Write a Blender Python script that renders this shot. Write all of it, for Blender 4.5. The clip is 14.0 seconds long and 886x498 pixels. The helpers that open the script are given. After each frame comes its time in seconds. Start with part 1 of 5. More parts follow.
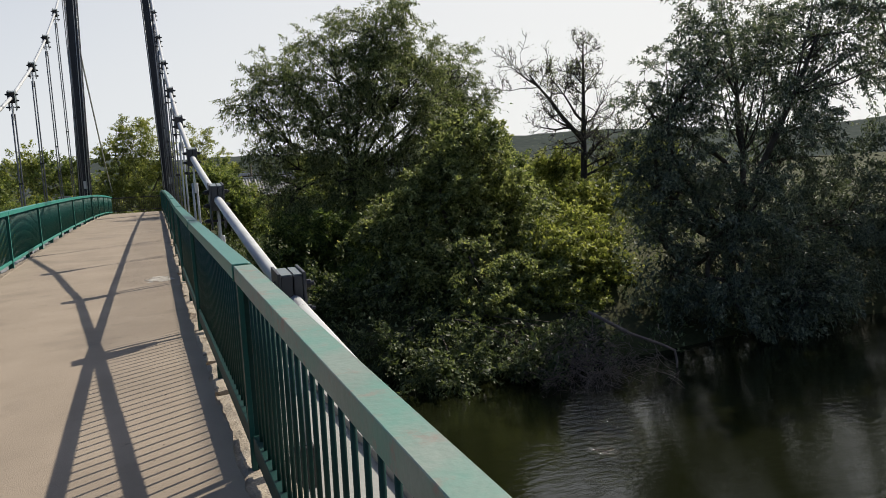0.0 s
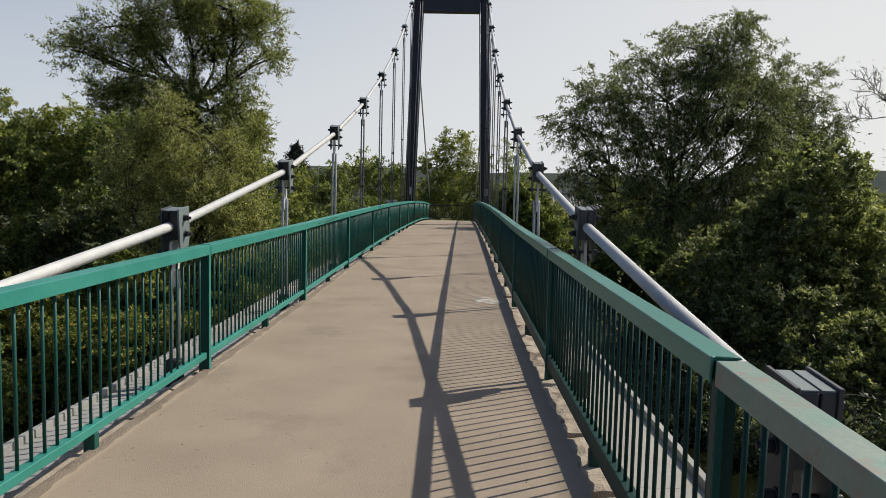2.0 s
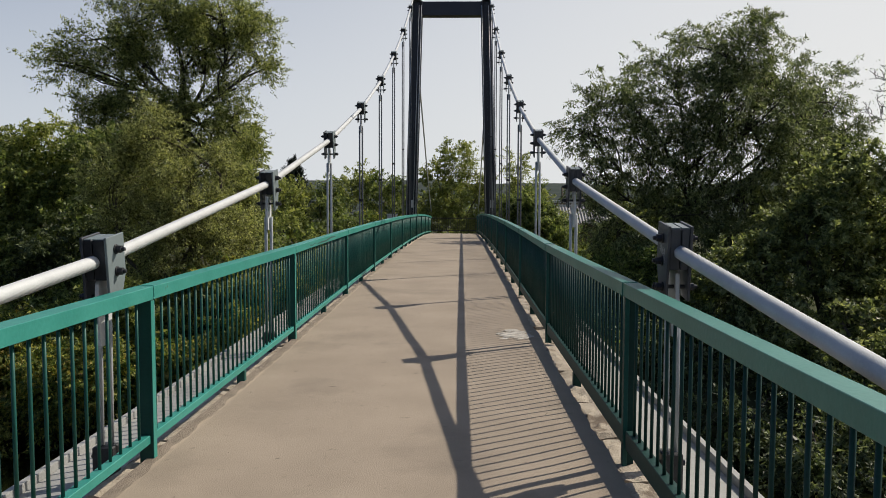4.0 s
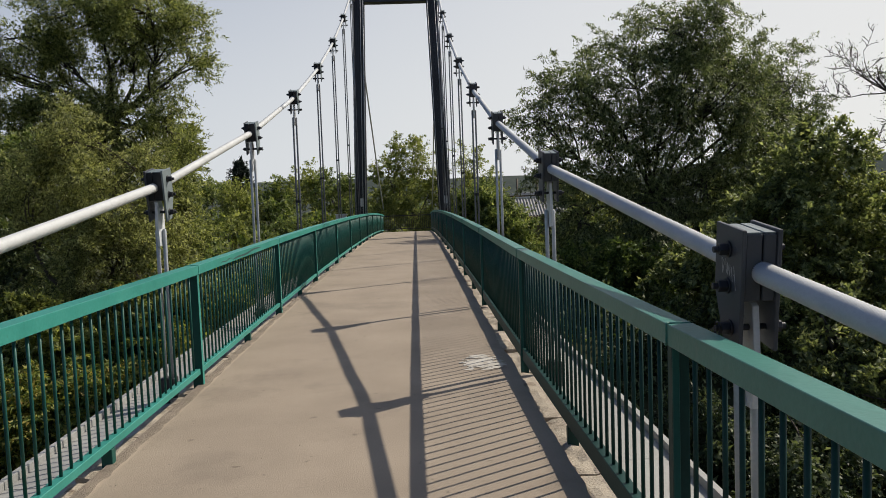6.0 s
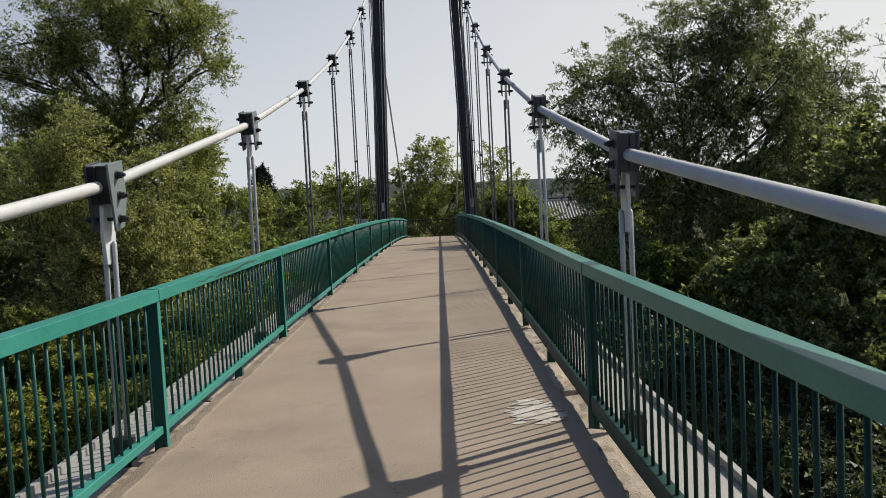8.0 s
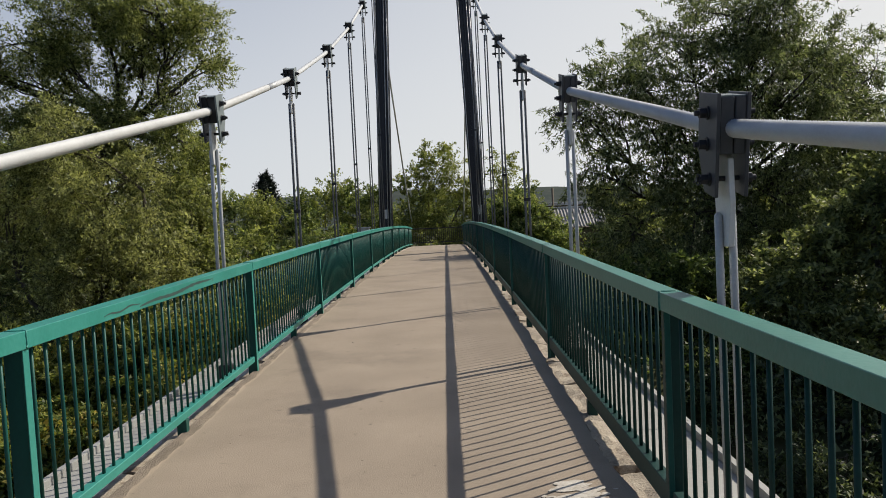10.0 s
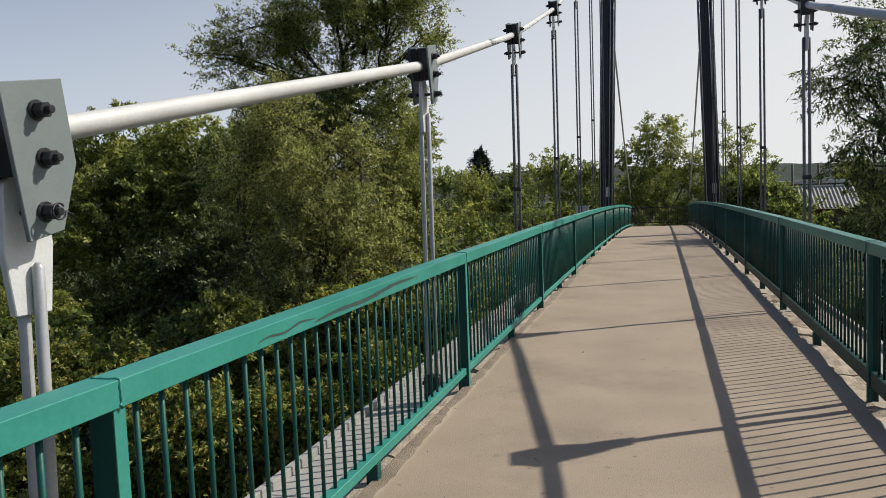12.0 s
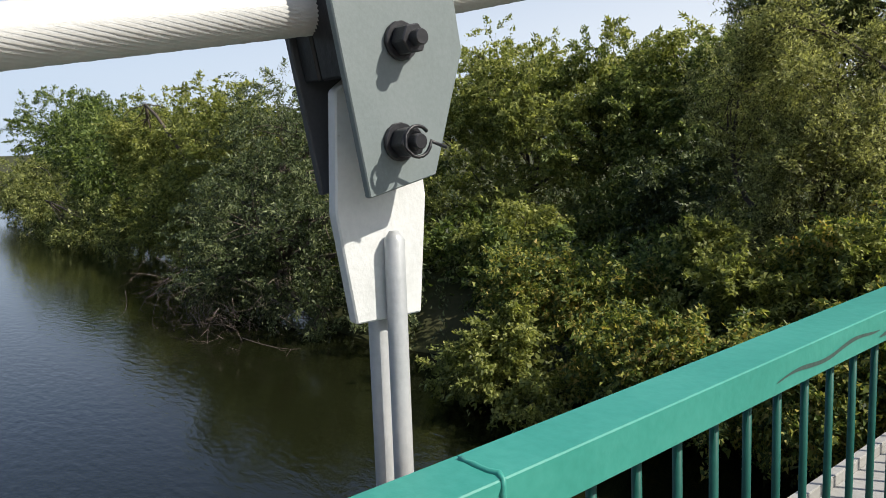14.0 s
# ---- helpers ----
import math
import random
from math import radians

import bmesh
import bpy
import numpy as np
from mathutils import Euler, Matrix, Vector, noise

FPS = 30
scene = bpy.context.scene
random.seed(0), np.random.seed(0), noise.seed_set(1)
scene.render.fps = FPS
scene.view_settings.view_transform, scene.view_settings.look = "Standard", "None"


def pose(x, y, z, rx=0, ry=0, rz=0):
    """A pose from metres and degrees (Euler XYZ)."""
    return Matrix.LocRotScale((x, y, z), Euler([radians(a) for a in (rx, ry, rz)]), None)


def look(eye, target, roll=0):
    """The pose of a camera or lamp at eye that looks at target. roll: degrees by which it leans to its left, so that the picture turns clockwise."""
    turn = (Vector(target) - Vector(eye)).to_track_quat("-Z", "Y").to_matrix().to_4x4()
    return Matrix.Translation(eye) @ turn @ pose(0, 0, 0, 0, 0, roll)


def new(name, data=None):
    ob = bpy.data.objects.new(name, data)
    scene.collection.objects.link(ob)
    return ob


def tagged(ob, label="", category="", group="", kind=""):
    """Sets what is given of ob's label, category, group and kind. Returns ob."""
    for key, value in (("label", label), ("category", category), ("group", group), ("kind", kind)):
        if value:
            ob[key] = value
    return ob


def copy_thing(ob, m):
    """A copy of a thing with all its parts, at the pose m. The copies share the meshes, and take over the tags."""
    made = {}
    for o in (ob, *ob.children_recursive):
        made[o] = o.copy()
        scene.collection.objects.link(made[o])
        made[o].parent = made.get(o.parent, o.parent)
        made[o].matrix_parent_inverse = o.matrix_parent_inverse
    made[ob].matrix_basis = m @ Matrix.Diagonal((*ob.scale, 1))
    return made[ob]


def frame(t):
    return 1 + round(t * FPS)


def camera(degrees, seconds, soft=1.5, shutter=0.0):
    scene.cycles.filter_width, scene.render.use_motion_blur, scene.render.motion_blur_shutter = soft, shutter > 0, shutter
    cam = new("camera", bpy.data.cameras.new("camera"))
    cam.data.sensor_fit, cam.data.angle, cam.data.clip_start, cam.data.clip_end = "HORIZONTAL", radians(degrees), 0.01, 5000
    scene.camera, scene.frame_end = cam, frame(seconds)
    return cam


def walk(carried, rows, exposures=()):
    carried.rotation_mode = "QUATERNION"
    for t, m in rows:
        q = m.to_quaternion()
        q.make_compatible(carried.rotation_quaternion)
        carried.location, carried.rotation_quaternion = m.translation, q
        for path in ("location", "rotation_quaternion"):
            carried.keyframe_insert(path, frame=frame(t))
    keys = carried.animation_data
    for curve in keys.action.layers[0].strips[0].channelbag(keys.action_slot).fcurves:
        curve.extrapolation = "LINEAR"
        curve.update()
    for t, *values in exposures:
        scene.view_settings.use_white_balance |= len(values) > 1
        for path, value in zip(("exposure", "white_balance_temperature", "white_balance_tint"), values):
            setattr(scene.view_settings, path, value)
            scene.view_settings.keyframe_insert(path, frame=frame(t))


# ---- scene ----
cam = camera(60.7, 14.0, 0.9)
PATH = [
    (0, (0.149, 0.284, 1.343), (0.845, 2.15, 1.151), -3.5),
    (0.5, (0.004, 0.735, 1.335), (0.283, 2.707, 1.161), -3.4),
    (1, (-0.059, 1.079, 1.43), (-0.005, 3.071, 1.268), -1.5),
    (1.5, (-0.222, 1.508, 1.435), (-0.244, 3.503, 1.304), 0.3),
    (2, (-0.315, 1.934, 1.422), (-0.362, 3.929, 1.298), 1.3),
    (4.3, (-0.603, 4.032, 1.479), (-0.641, 6.03, 1.388), -0.1),
    (4.5, (-0.62, 4.212, 1.495), (-0.628, 6.21, 1.402), -0.7),
    (5, (-0.56, 4.679, 1.476), (-0.519, 6.677, 1.385), -1.5),
    (5.5, (-0.481, 5.133, 1.507), (-0.439, 7.131, 1.42), -1.9),
    (6, (-0.502, 5.589, 1.506), (-0.433, 7.585, 1.401), -2.1),
    (6.5, (-0.489, 6.015, 1.478), (-0.448, 8.012, 1.364), -2.4),
    (7, (-0.435, 6.432, 1.535), (-0.444, 8.43, 1.433), -2.5),
    (7.5, (-0.522, 6.885, 1.519), (-0.513, 8.883, 1.435), -2.3),
    (8, (-0.549, 7.318, 1.494), (-0.542, 9.316, 1.403), -2.8),
    (8.2, (-0.54, 7.506, 1.494), (-0.55, 9.505, 1.419), -3.0),
    (10.3, (-0.551, 9.257, 1.48), (-0.561, 11.256, 1.411), -2.7),
    (10.5, (-0.607, 9.418, 1.513), (-0.633, 11.416, 1.435), -2.5),
    (11, (-0.655, 9.876, 1.502), (-0.834, 11.866, 1.418), -2.8),
    (11.4, (-0.743, 10.205, 1.536), (-1.12, 12.168, 1.465), -1.7),
    (11.5, (-0.775, 10.282, 1.539), (-1.196, 12.236, 1.455), -2.0),
    (12, (-0.965, 10.62, 1.547), (-1.52, 12.539, 1.438), -1.8),
    (12.5, (-1.124, 10.934, 1.518), (-1.886, 12.778, 1.377), -2.3),
    (13, (-1.266, 11.247, 1.544), (-2.319, 12.941, 1.395), -1.1),
    (13.5, (-1.526, 11.505, 1.565), (-2.786, 13.046, 1.369), -0.2),
    (14, (-1.698, 11.721, 1.571), (-3.251, 12.948, 1.288), -1.9),
]
walk(cam, [(t, look(eye, target, roll)) for t, eye, target, roll in PATH],
     exposures=[(0, 0.0), (0.7, -0.14), (10.5, -0.12), (12.5, -0.04), (13.5, 0.1), (14, 0.38)])

# ---------- world, sun ----------
SUN_WAY = Vector((-0.886, -0.54, -1.0)).normalized()
world = bpy.data.worlds.new("sky_world")
scene.world = world
world.use_nodes = True
wn = world.node_tree.nodes
wl = world.node_tree.links
sky = wn.new("ShaderNodeTexSky")
sky.sky_type = "NISHITA"
sky.sun_disc = False
sky.sun_elevation = math.asin(-SUN_WAY.z)
sky.sun_rotation = math.atan2(-SUN_WAY.x, -SUN_WAY.y)
sky.altitude, sky.air_density, sky.dust_density, sky.ozone_density = 100, 1.0, 0.4, 1.5
# a white haze over the blue, thicker towards the horizon
veil = wn.new("ShaderNodeMix")
veil.data_type = "RGBA"
wco = wn.new("ShaderNodeTexCoord")
wsep = wn.new("ShaderNodeSeparateXYZ")
wl.new(wco.outputs["Generated"], wsep.inputs[0])
wup = wn.new("ShaderNodeMath")
wup.operation = "MAXIMUM"
wup.inputs[1].default_value = 0.0
wl.new(wsep.outputs["Z"], wup.inputs[0])
wsq = wn.new("ShaderNodeMath")
wsq.operation = "MULTIPLY"
wl.new(wup.outputs[0], wsq.inputs[0])
wl.new(wup.outputs[0], wsq.inputs[1])
wthin = wn.new("ShaderNodeMath")
wthin.operation = "MULTIPLY"
wl.new(wsq.outputs[0], wthin.inputs[0])
wpow = wn.new("ShaderNodeMath")
wpow.operation = "POWER"
wpow.inputs[0].default_value = math.exp(-1)
wl.new(wthin.outputs[0], wpow.inputs[1])
wl.new(wpow.outputs[0], veil.inputs[0])
# the haze is brightest round the sun
wdot = wn.new("ShaderNodeVectorMath")
wdot.operation = "DOT_PRODUCT"
wl.new(wco.outputs["Generated"], wdot.inputs[0])
wdot.inputs[1].default_value = -SUN_WAY
wside = wn.new("ShaderNodeMapRange")
wside.interpolation_type = "SMOOTHSTEP"
for k, a in enumerate((-0.3, 0.85, 12.0, 1.7)):
    wside.inputs[k + 1].default_value = a
wl.new(wdot.outputs["Value"], wside.inputs[0])
wl.new(wside.outputs[0], wthin.inputs[1])
whaze = wn.new("ShaderNodeCombineColor")
for k, (away, near) in enumerate(((5.4, 16.8), (7.4, 16.4), (10.2, 15.5))):
    wgain = wn.new("ShaderNodeMapRange")
    wgain.inputs[1].default_value, wgain.inputs[2].default_value = -1.0, 1.0
    wgain.inputs[3].default_value, wgain.inputs[4].default_value = away, near
    wl.new(wdot.outputs["Value"], wgain.inputs[0])
    wl.new(wgain.outputs[0], whaze.inputs[k])
wl.new(whaze.outputs[0], veil.inputs[7])
wblue = wn.new("ShaderNodeMix")
wblue.data_type, wblue.blend_type = "RGBA", "MULTIPLY"
wblue.inputs[0].default_value = 1.0
wblue.inputs[7].default_value = (0.62, 0.92, 1.36, 1)
wl.new(sky.outputs[0], wblue.inputs[6])
wl.new(wblue.outputs[2], veil.inputs[6])
wl.new(veil.outputs[2], wn["Background"].inputs["Color"])
wn["Background"].inputs["Strength"].default_value = 0.06
sun_data = bpy.data.lights.new("sun", "SUN")
sun_data.energy, sun_data.angle, sun_data.color = 5.05, radians(0.55), (1.0, 0.92, 0.79)
sun = new("sun", sun_data)
sun.matrix_world = look((30, 40, 60), Vector((30, 40, 60)) + SUN_WAY)
scene.view_settings.exposure = -0.1


# ---------- materials ----------
def material(name, ramp, scale=4.0, fine=60.0, rough=0.8, metal=0.0, bump=0.15, fine_mix=0.35, random_mix=0.0, spec=0.5):
    """A surface with two scales of colour variation and fine relief. ramp: colours from dark to light."""
    m = bpy.data.materials.new(name)
    m.use_nodes = True
    n, l = m.node_tree.nodes, m.node_tree.links
    b = n["Principled BSDF"]
    co = n.new("ShaderNodeTexCoord")
    n1, n2 = n.new("ShaderNodeTexNoise"), n.new("ShaderNodeTexNoise")
    n1.inputs["Scale"].default_value, n1.inputs["Detail"].default_value = scale, 6
    n2.inputs["Scale"].default_value, n2.inputs["Detail"].default_value = fine, 4
    geo = n.new("ShaderNodeNewGeometry")
    for t in (n1, n2):
        l.new(geo.outputs["Position"], t.inputs["Vector"])
    mix = n.new("ShaderNodeMix")
    mix.inputs[0].default_value = fine_mix
    l.new(n1.outputs[0], mix.inputs[2]), l.new(n2.outputs[0], mix.inputs[3])
    last = mix.outputs[0]
    if random_mix:
        info = n.new("ShaderNodeObjectInfo")
        mr = n.new("ShaderNodeMix")
        mr.inputs[0].default_value = random_mix
        l.new(last, mr.inputs[2]), l.new(info.outputs["Random"], mr.inputs[3])
        last = mr.outputs[0]
    cr = n.new("ShaderNodeValToRGB")
    el = cr.color_ramp.elements
    for i, c in enumerate(ramp):
        at = 0.3 + 0.4 * i / max(1, len(ramp) - 1)
        e = el[i] if i < 2 else el.new(at)
        e.position, e.color = at, (*c, 1)
    l.new(last, cr.inputs[0])
    l.new(cr.outputs[0], b.inputs["Base Color"])
    bp = n.new("ShaderNodeBump")
    bp.inputs["Strength"].default_value, bp.inputs["Distance"].default_value = bump, 0.01
    l.new(n2.outputs[0], bp.inputs["Height"])
    l.new(bp.outputs[0], b.inputs["Normal"])
    b.inputs["Roughness"].default_value, b.inputs["Metallic"].default_value = rough, metal
    b.inputs["Specular IOR Level"].default_value = spec
    return m


def worn(m, colour, scale, low, high, rough=0.8):
    """Adds patches of another colour, where the paint has gone, to a material."""
    n, l = m.node_tree.nodes, m.node_tree.links
    b = n["Principled BSDF"]
    before = b.inputs["Base Color"].links[0].from_socket
    geo = n.new("ShaderNodeNewGeometry")
    t = n.new("ShaderNodeTexNoise")
    t.inputs["Scale"].default_value, t.inputs["Detail"].default_value, t.inputs["Roughness"].default_value = scale, 8, 0.65
    l.new(geo.outputs["Position"], t.inputs["Vector"])
    r = n.new("ShaderNodeMapRange")
    r.inputs[1].default_value, r.inputs[2].default_value = low, high
    l.new(t.outputs[0], r.inputs[0])
    mix = n.new("ShaderNodeMix")
    mix.data_type = "RGBA"
    l.new(r.outputs[0], mix.inputs[0])
    l.new(before, mix.inputs[6])
    mix.inputs[7].default_value = (*colour, 1)
    l.new(mix.outputs[2], b.inputs["Base Color"])
    return m


def leaf_material(name, colours, shine=0.5, glow=0.3, patchy=0.3):
    """Leaves that differ singly and in patches; a little light passes through them."""
    m = bpy.data.materials.new(name)
    m.use_nodes = True
    n, l = m.node_tree.nodes, m.node_tree.links
    b = n["Principled BSDF"]
    geo = n.new("ShaderNodeNewGeometry")
    t = n.new("ShaderNodeTexNoise")
    t.inputs["Scale"].default_value, t.inputs["Detail"].default_value = 0.55, 3
    l.new(geo.outputs["Position"], t.inputs["Vector"])
    mix = n.new("ShaderNodeMix")
    mix.inputs[0].default_value = patchy
    l.new(geo.outputs["Random Per Island"], mix.inputs[2]), l.new(t.outputs[0], mix.inputs[3])
    cr = n.new("ShaderNodeValToRGB")
    el = cr.color_ramp.elements
    for i, c in enumerate(colours):
        at = 0.16 + 0.68 * i / (len(colours) - 1)
        e = el[i] if i < 2 else el.new(at)
        e.position, e.color = at, (*c, 1)
    l.new(mix.outputs[0], cr.inputs[0])
    l.new(cr.outputs[0], b.inputs["Base Color"])
    b.inputs["Roughness"].default_value = 1 - shine
    b.inputs["Specular IOR Level"].default_value = 0.4
    tr = n.new("ShaderNodeBsdfTranslucent")
    # the light that passes through a leaf is yellower
    thru = n.new("ShaderNodeMix")
    thru.data_type, thru.blend_type = "RGBA", "MULTIPLY"
    thru.inputs[0].default_value = 1.0
    thru.inputs[7].default_value = (1.2, 1.2, 0.78, 1)
    l.new(cr.outputs[0], thru.inputs[6])
    l.new(thru.outputs[2], tr.inputs["Color"])
    ms = n.new("ShaderNodeMixShader")
    ms.inputs[0].default_value = glow
    l.new(b.outputs[0], ms.inputs[1]), l.new(tr.outputs[0], ms.inputs[2])
    l.new(ms.outputs[0], n["Material Output"].inputs["Surface"])
    return m


M_DECK = worn(material("deck_surface", [(0.24, 0.193, 0.145), (0.3, 0.242, 0.183), (0.36, 0.292, 0.223)], 1.3, 140, 0.9, 0, 0.3, 0.5),
              (0.22, 0.178, 0.136), 0.8, 0.54, 0.72)
worn(M_DECK, (0.17, 0.135, 0.1), 11, 0.64, 0.7)
M_DIRT = worn(material("deck_dirt", [(0.17, 0.138, 0.104), (0.215, 0.174, 0.132), (0.26, 0.21, 0.16)], 4, 150, 0.95, 0, 1.0, 0.5), (0.262, 0.212, 0.162), 5, 0.42, 0.58)
M_CONCRETE = worn(material("edge_concrete", [(0.2, 0.165, 0.125), (0.36, 0.305, 0.235), (0.47, 0.405, 0.32)], 5, 70, 0.92, 0, 0.9, 0.4),
                  (0.16, 0.12, 0.085), 3.0, 0.55, 0.62)
M_WALK = material("walkway_metal", [(0.24, 0.24, 0.23), (0.3, 0.3, 0.29), (0.36, 0.36, 0.345)], 2, 40, 0.65, 0.0, 0.2)
M_WALK_LIGHT = material("light_walkway_metal", [(0.26, 0.26, 0.24), (0.32, 0.318, 0.295), (0.38, 0.375, 0.35)], 2, 40, 0.65, 0.0, 0.2)
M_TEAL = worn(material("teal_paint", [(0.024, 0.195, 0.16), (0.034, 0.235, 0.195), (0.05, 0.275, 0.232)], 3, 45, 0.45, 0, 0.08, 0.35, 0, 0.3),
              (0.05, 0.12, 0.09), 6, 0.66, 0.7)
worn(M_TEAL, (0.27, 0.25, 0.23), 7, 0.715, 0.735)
# Green of the right railing with its shade mixed in, plus chipped spots.
M_GREEN_SHADED = worn(material("shaded_green_paint", [(0.004, 0.031, 0.028), (0.006, 0.042, 0.036), (0.011, 0.056, 0.048)], 3, 45, 0.5, 0, 0.08, 0.35, 0, 0.25),
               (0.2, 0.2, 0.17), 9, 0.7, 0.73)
# Teal darkened by the shade on the left balusters, feet and posts.
M_TEAL_SHADED = worn(material("shaded_teal_paint", [(0.005, 0.06, 0.05), (0.007, 0.078, 0.064), (0.011, 0.098, 0.08)], 3, 45, 0.45, 0, 0.08, 0.35, 0, 0.3),
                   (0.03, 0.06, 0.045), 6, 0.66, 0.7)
M_POST_SHADED = material("shaded_teal_post_paint", [(0.004, 0.044, 0.036), (0.006, 0.056, 0.046), (0.009, 0.07, 0.058)], 3, 45, 0.45, 0, 0.08, 0.35, 0, 0.3)
# A lighter green paints the lit strip of the right posts.
M_GREEN_LIT = material("lit_green_paint", [(0.008, 0.066, 0.056), (0.012, 0.082, 0.07), (0.018, 0.1, 0.085)], 3, 45, 0.45, 0, 0.08, 0.35, 0, 0.3)
M_TEAL_WORN = worn(worn(material("weathered_teal_paint", [(0.15, 0.215, 0.18), (0.19, 0.25, 0.21), (0.23, 0.285, 0.245)], 3, 45, 0.5, 0, 0.15),
                        (0.1, 0.26, 0.205), 2.6, 0.44, 0.64), (0.24, 0.19, 0.16), 9, 0.56, 0.68)
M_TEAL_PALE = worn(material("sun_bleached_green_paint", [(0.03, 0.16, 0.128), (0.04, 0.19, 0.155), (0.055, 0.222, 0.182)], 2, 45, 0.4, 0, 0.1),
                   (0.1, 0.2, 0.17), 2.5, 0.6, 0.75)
M_CABLE = material("cable_paint", [(0.46, 0.475, 0.485), (0.55, 0.565, 0.575), (0.62, 0.635, 0.64)], 4, 90, 0.45, 0, 0.1)
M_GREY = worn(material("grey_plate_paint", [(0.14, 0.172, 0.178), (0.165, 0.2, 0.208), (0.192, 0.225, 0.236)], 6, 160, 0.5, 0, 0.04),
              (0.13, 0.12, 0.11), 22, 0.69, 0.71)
# The grey plate paint again, darkened by the shade that falls on it.
M_GREY_SHADED = worn(material("shaded_grey_plate_paint", [(0.042, 0.046, 0.055), (0.054, 0.058, 0.068), (0.068, 0.072, 0.084)], 6, 160, 0.5, 0, 0.05),
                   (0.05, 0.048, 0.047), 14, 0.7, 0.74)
M_WHITE = worn(material("white_steel_paint", [(0.52, 0.54, 0.55), (0.61, 0.63, 0.645), (0.69, 0.705, 0.71)], 5, 90, 0.45, 0, 0.12),
               (0.34, 0.31, 0.28), 16, 0.68, 0.73)
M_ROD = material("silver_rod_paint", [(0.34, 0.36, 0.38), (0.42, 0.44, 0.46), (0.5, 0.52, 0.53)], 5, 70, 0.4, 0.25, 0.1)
# Far rods: their darkness against the bright sky is put into the colour.
M_ROD_BACKLIT = material("backlit_grey_rod_paint", [(0.1, 0.105, 0.115), (0.14, 0.147, 0.16), (0.19, 0.198, 0.21)], 5, 70, 0.5, 0.2, 0.1)
M_BLACK = material("black_steel_paint", [(0.008, 0.009, 0.013), (0.014, 0.015, 0.02), (0.022, 0.023, 0.03)], 5, 60, 0.45, 0, 0.15)
M_DARK = material("dark_steel", [(0.02, 0.02, 0.022), (0.035, 0.035, 0.038), (0.05, 0.05, 0.052)], 6, 60, 0.55, 0.2, 0.2)
M_NAVY = material("navy_tower_paint", [(0.008, 0.01, 0.018), (0.012, 0.015, 0.026), (0.02, 0.024, 0.036)], 1.2, 30, 0.4, 0, 0.1)
M_STICKER = material("pale_paper", [(0.5, 0.5, 0.5), (0.6, 0.6, 0.6)], 8, 50, 0.7, 0, 0.05)
M_CHALK = material("chalk_white", [(0.34, 0.3, 0.25), (0.5, 0.46, 0.4), (0.62, 0.59, 0.53)], 14, 80, 0.95, 0, 0.3)
M_SMEAR = material("dark_grey_smear", [(0.022, 0.05, 0.046), (0.04, 0.08, 0.074)], 9, 60, 0.6, 0, 0.1)
M_BARK = material("bark", [(0.045, 0.036, 0.028), (0.08, 0.066, 0.052), (0.12, 0.1, 0.08)], 3, 25, 0.95, 0, 0.9)
M_DEADWOOD = material("dead_bark", [(0.022, 0.018, 0.015), (0.04, 0.033, 0.028), (0.065, 0.055, 0.046)], 3, 25, 0.95, 0, 0.9)
M_TWIG = material("dry_twigs", [(0.1, 0.078, 0.066), (0.17, 0.135, 0.116), (0.26, 0.215, 0.185)], 2, 25, 0.95, 0, 0.4)
M_EARTH = material("bank_earth", [(0.03, 0.035, 0.016), (0.05, 0.055, 0.024), (0.075, 0.072, 0.038)], 0.3, 6, 0.95, 0, 0.8, 0.35, 0, 0.1)
# The haze of the distance is mixed into the hill colour.
M_HILL = material("hazy_far_woods", [(0.05, 0.062, 0.058), (0.07, 0.082, 0.074), (0.1, 0.112, 0.098)], 0.01, 0.07, 1, 0, 0.2, 0.5, 0, 0.0)
M_SLATE = material("corrugated_slate", [(0.22, 0.21, 0.19), (0.3, 0.29, 0.27), (0.38, 0.37, 0.34)], 2, 20, 0.85, 0, 0.4)
M_PALE = material("pale_sheet", [(0.5, 0.51, 0.5), (0.6, 0.61, 0.6)], 2, 20, 0.7, 0, 0.2)
M_WOOD = material("old_planks", [(0.09, 0.07, 0.05), (0.14, 0.11, 0.08), (0.2, 0.16, 0.12)], 2, 20, 0.9, 0, 0.5)

L_WILLOW = leaf_material("grey_willow_leaf", [(0.034, 0.047, 0.019), (0.12, 0.155, 0.062), (0.34, 0.385, 0.185)], 0.5, 0.46)
L_GREEN = leaf_material("green_leaf", [(0.028, 0.05, 0.013), (0.1, 0.148, 0.038), (0.28, 0.345, 0.105)], 0.45, 0.45)
L_LIGHT = leaf_material("light_green_leaf", [(0.036, 0.06, 0.018), (0.15, 0.2, 0.058), (0.37, 0.41, 0.15)], 0.45, 0.48)
L_MAPLE = leaf_material("dull_maple_leaf", [(0.05, 0.072, 0.026), (0.21, 0.25, 0.1), (0.44, 0.47, 0.22)], 0.5, 0.48)
L_LIME = leaf_material("yellow_green_leaf", [(0.055, 0.078, 0.02), (0.23, 0.265, 0.072), (0.53, 0.54, 0.19)], 0.45, 0.5, 0.4)
L_SALLOW = leaf_material("sallow_leaf", [(0.046, 0.062, 0.018), (0.19, 0.225, 0.072), (0.48, 0.5, 0.19)], 0.45, 0.48)
L_OLIVE = leaf_material("olive_leaf", [(0.04, 0.046, 0.018), (0.25, 0.27, 0.1), (0.56, 0.57, 0.25)], 0.45, 0.48)
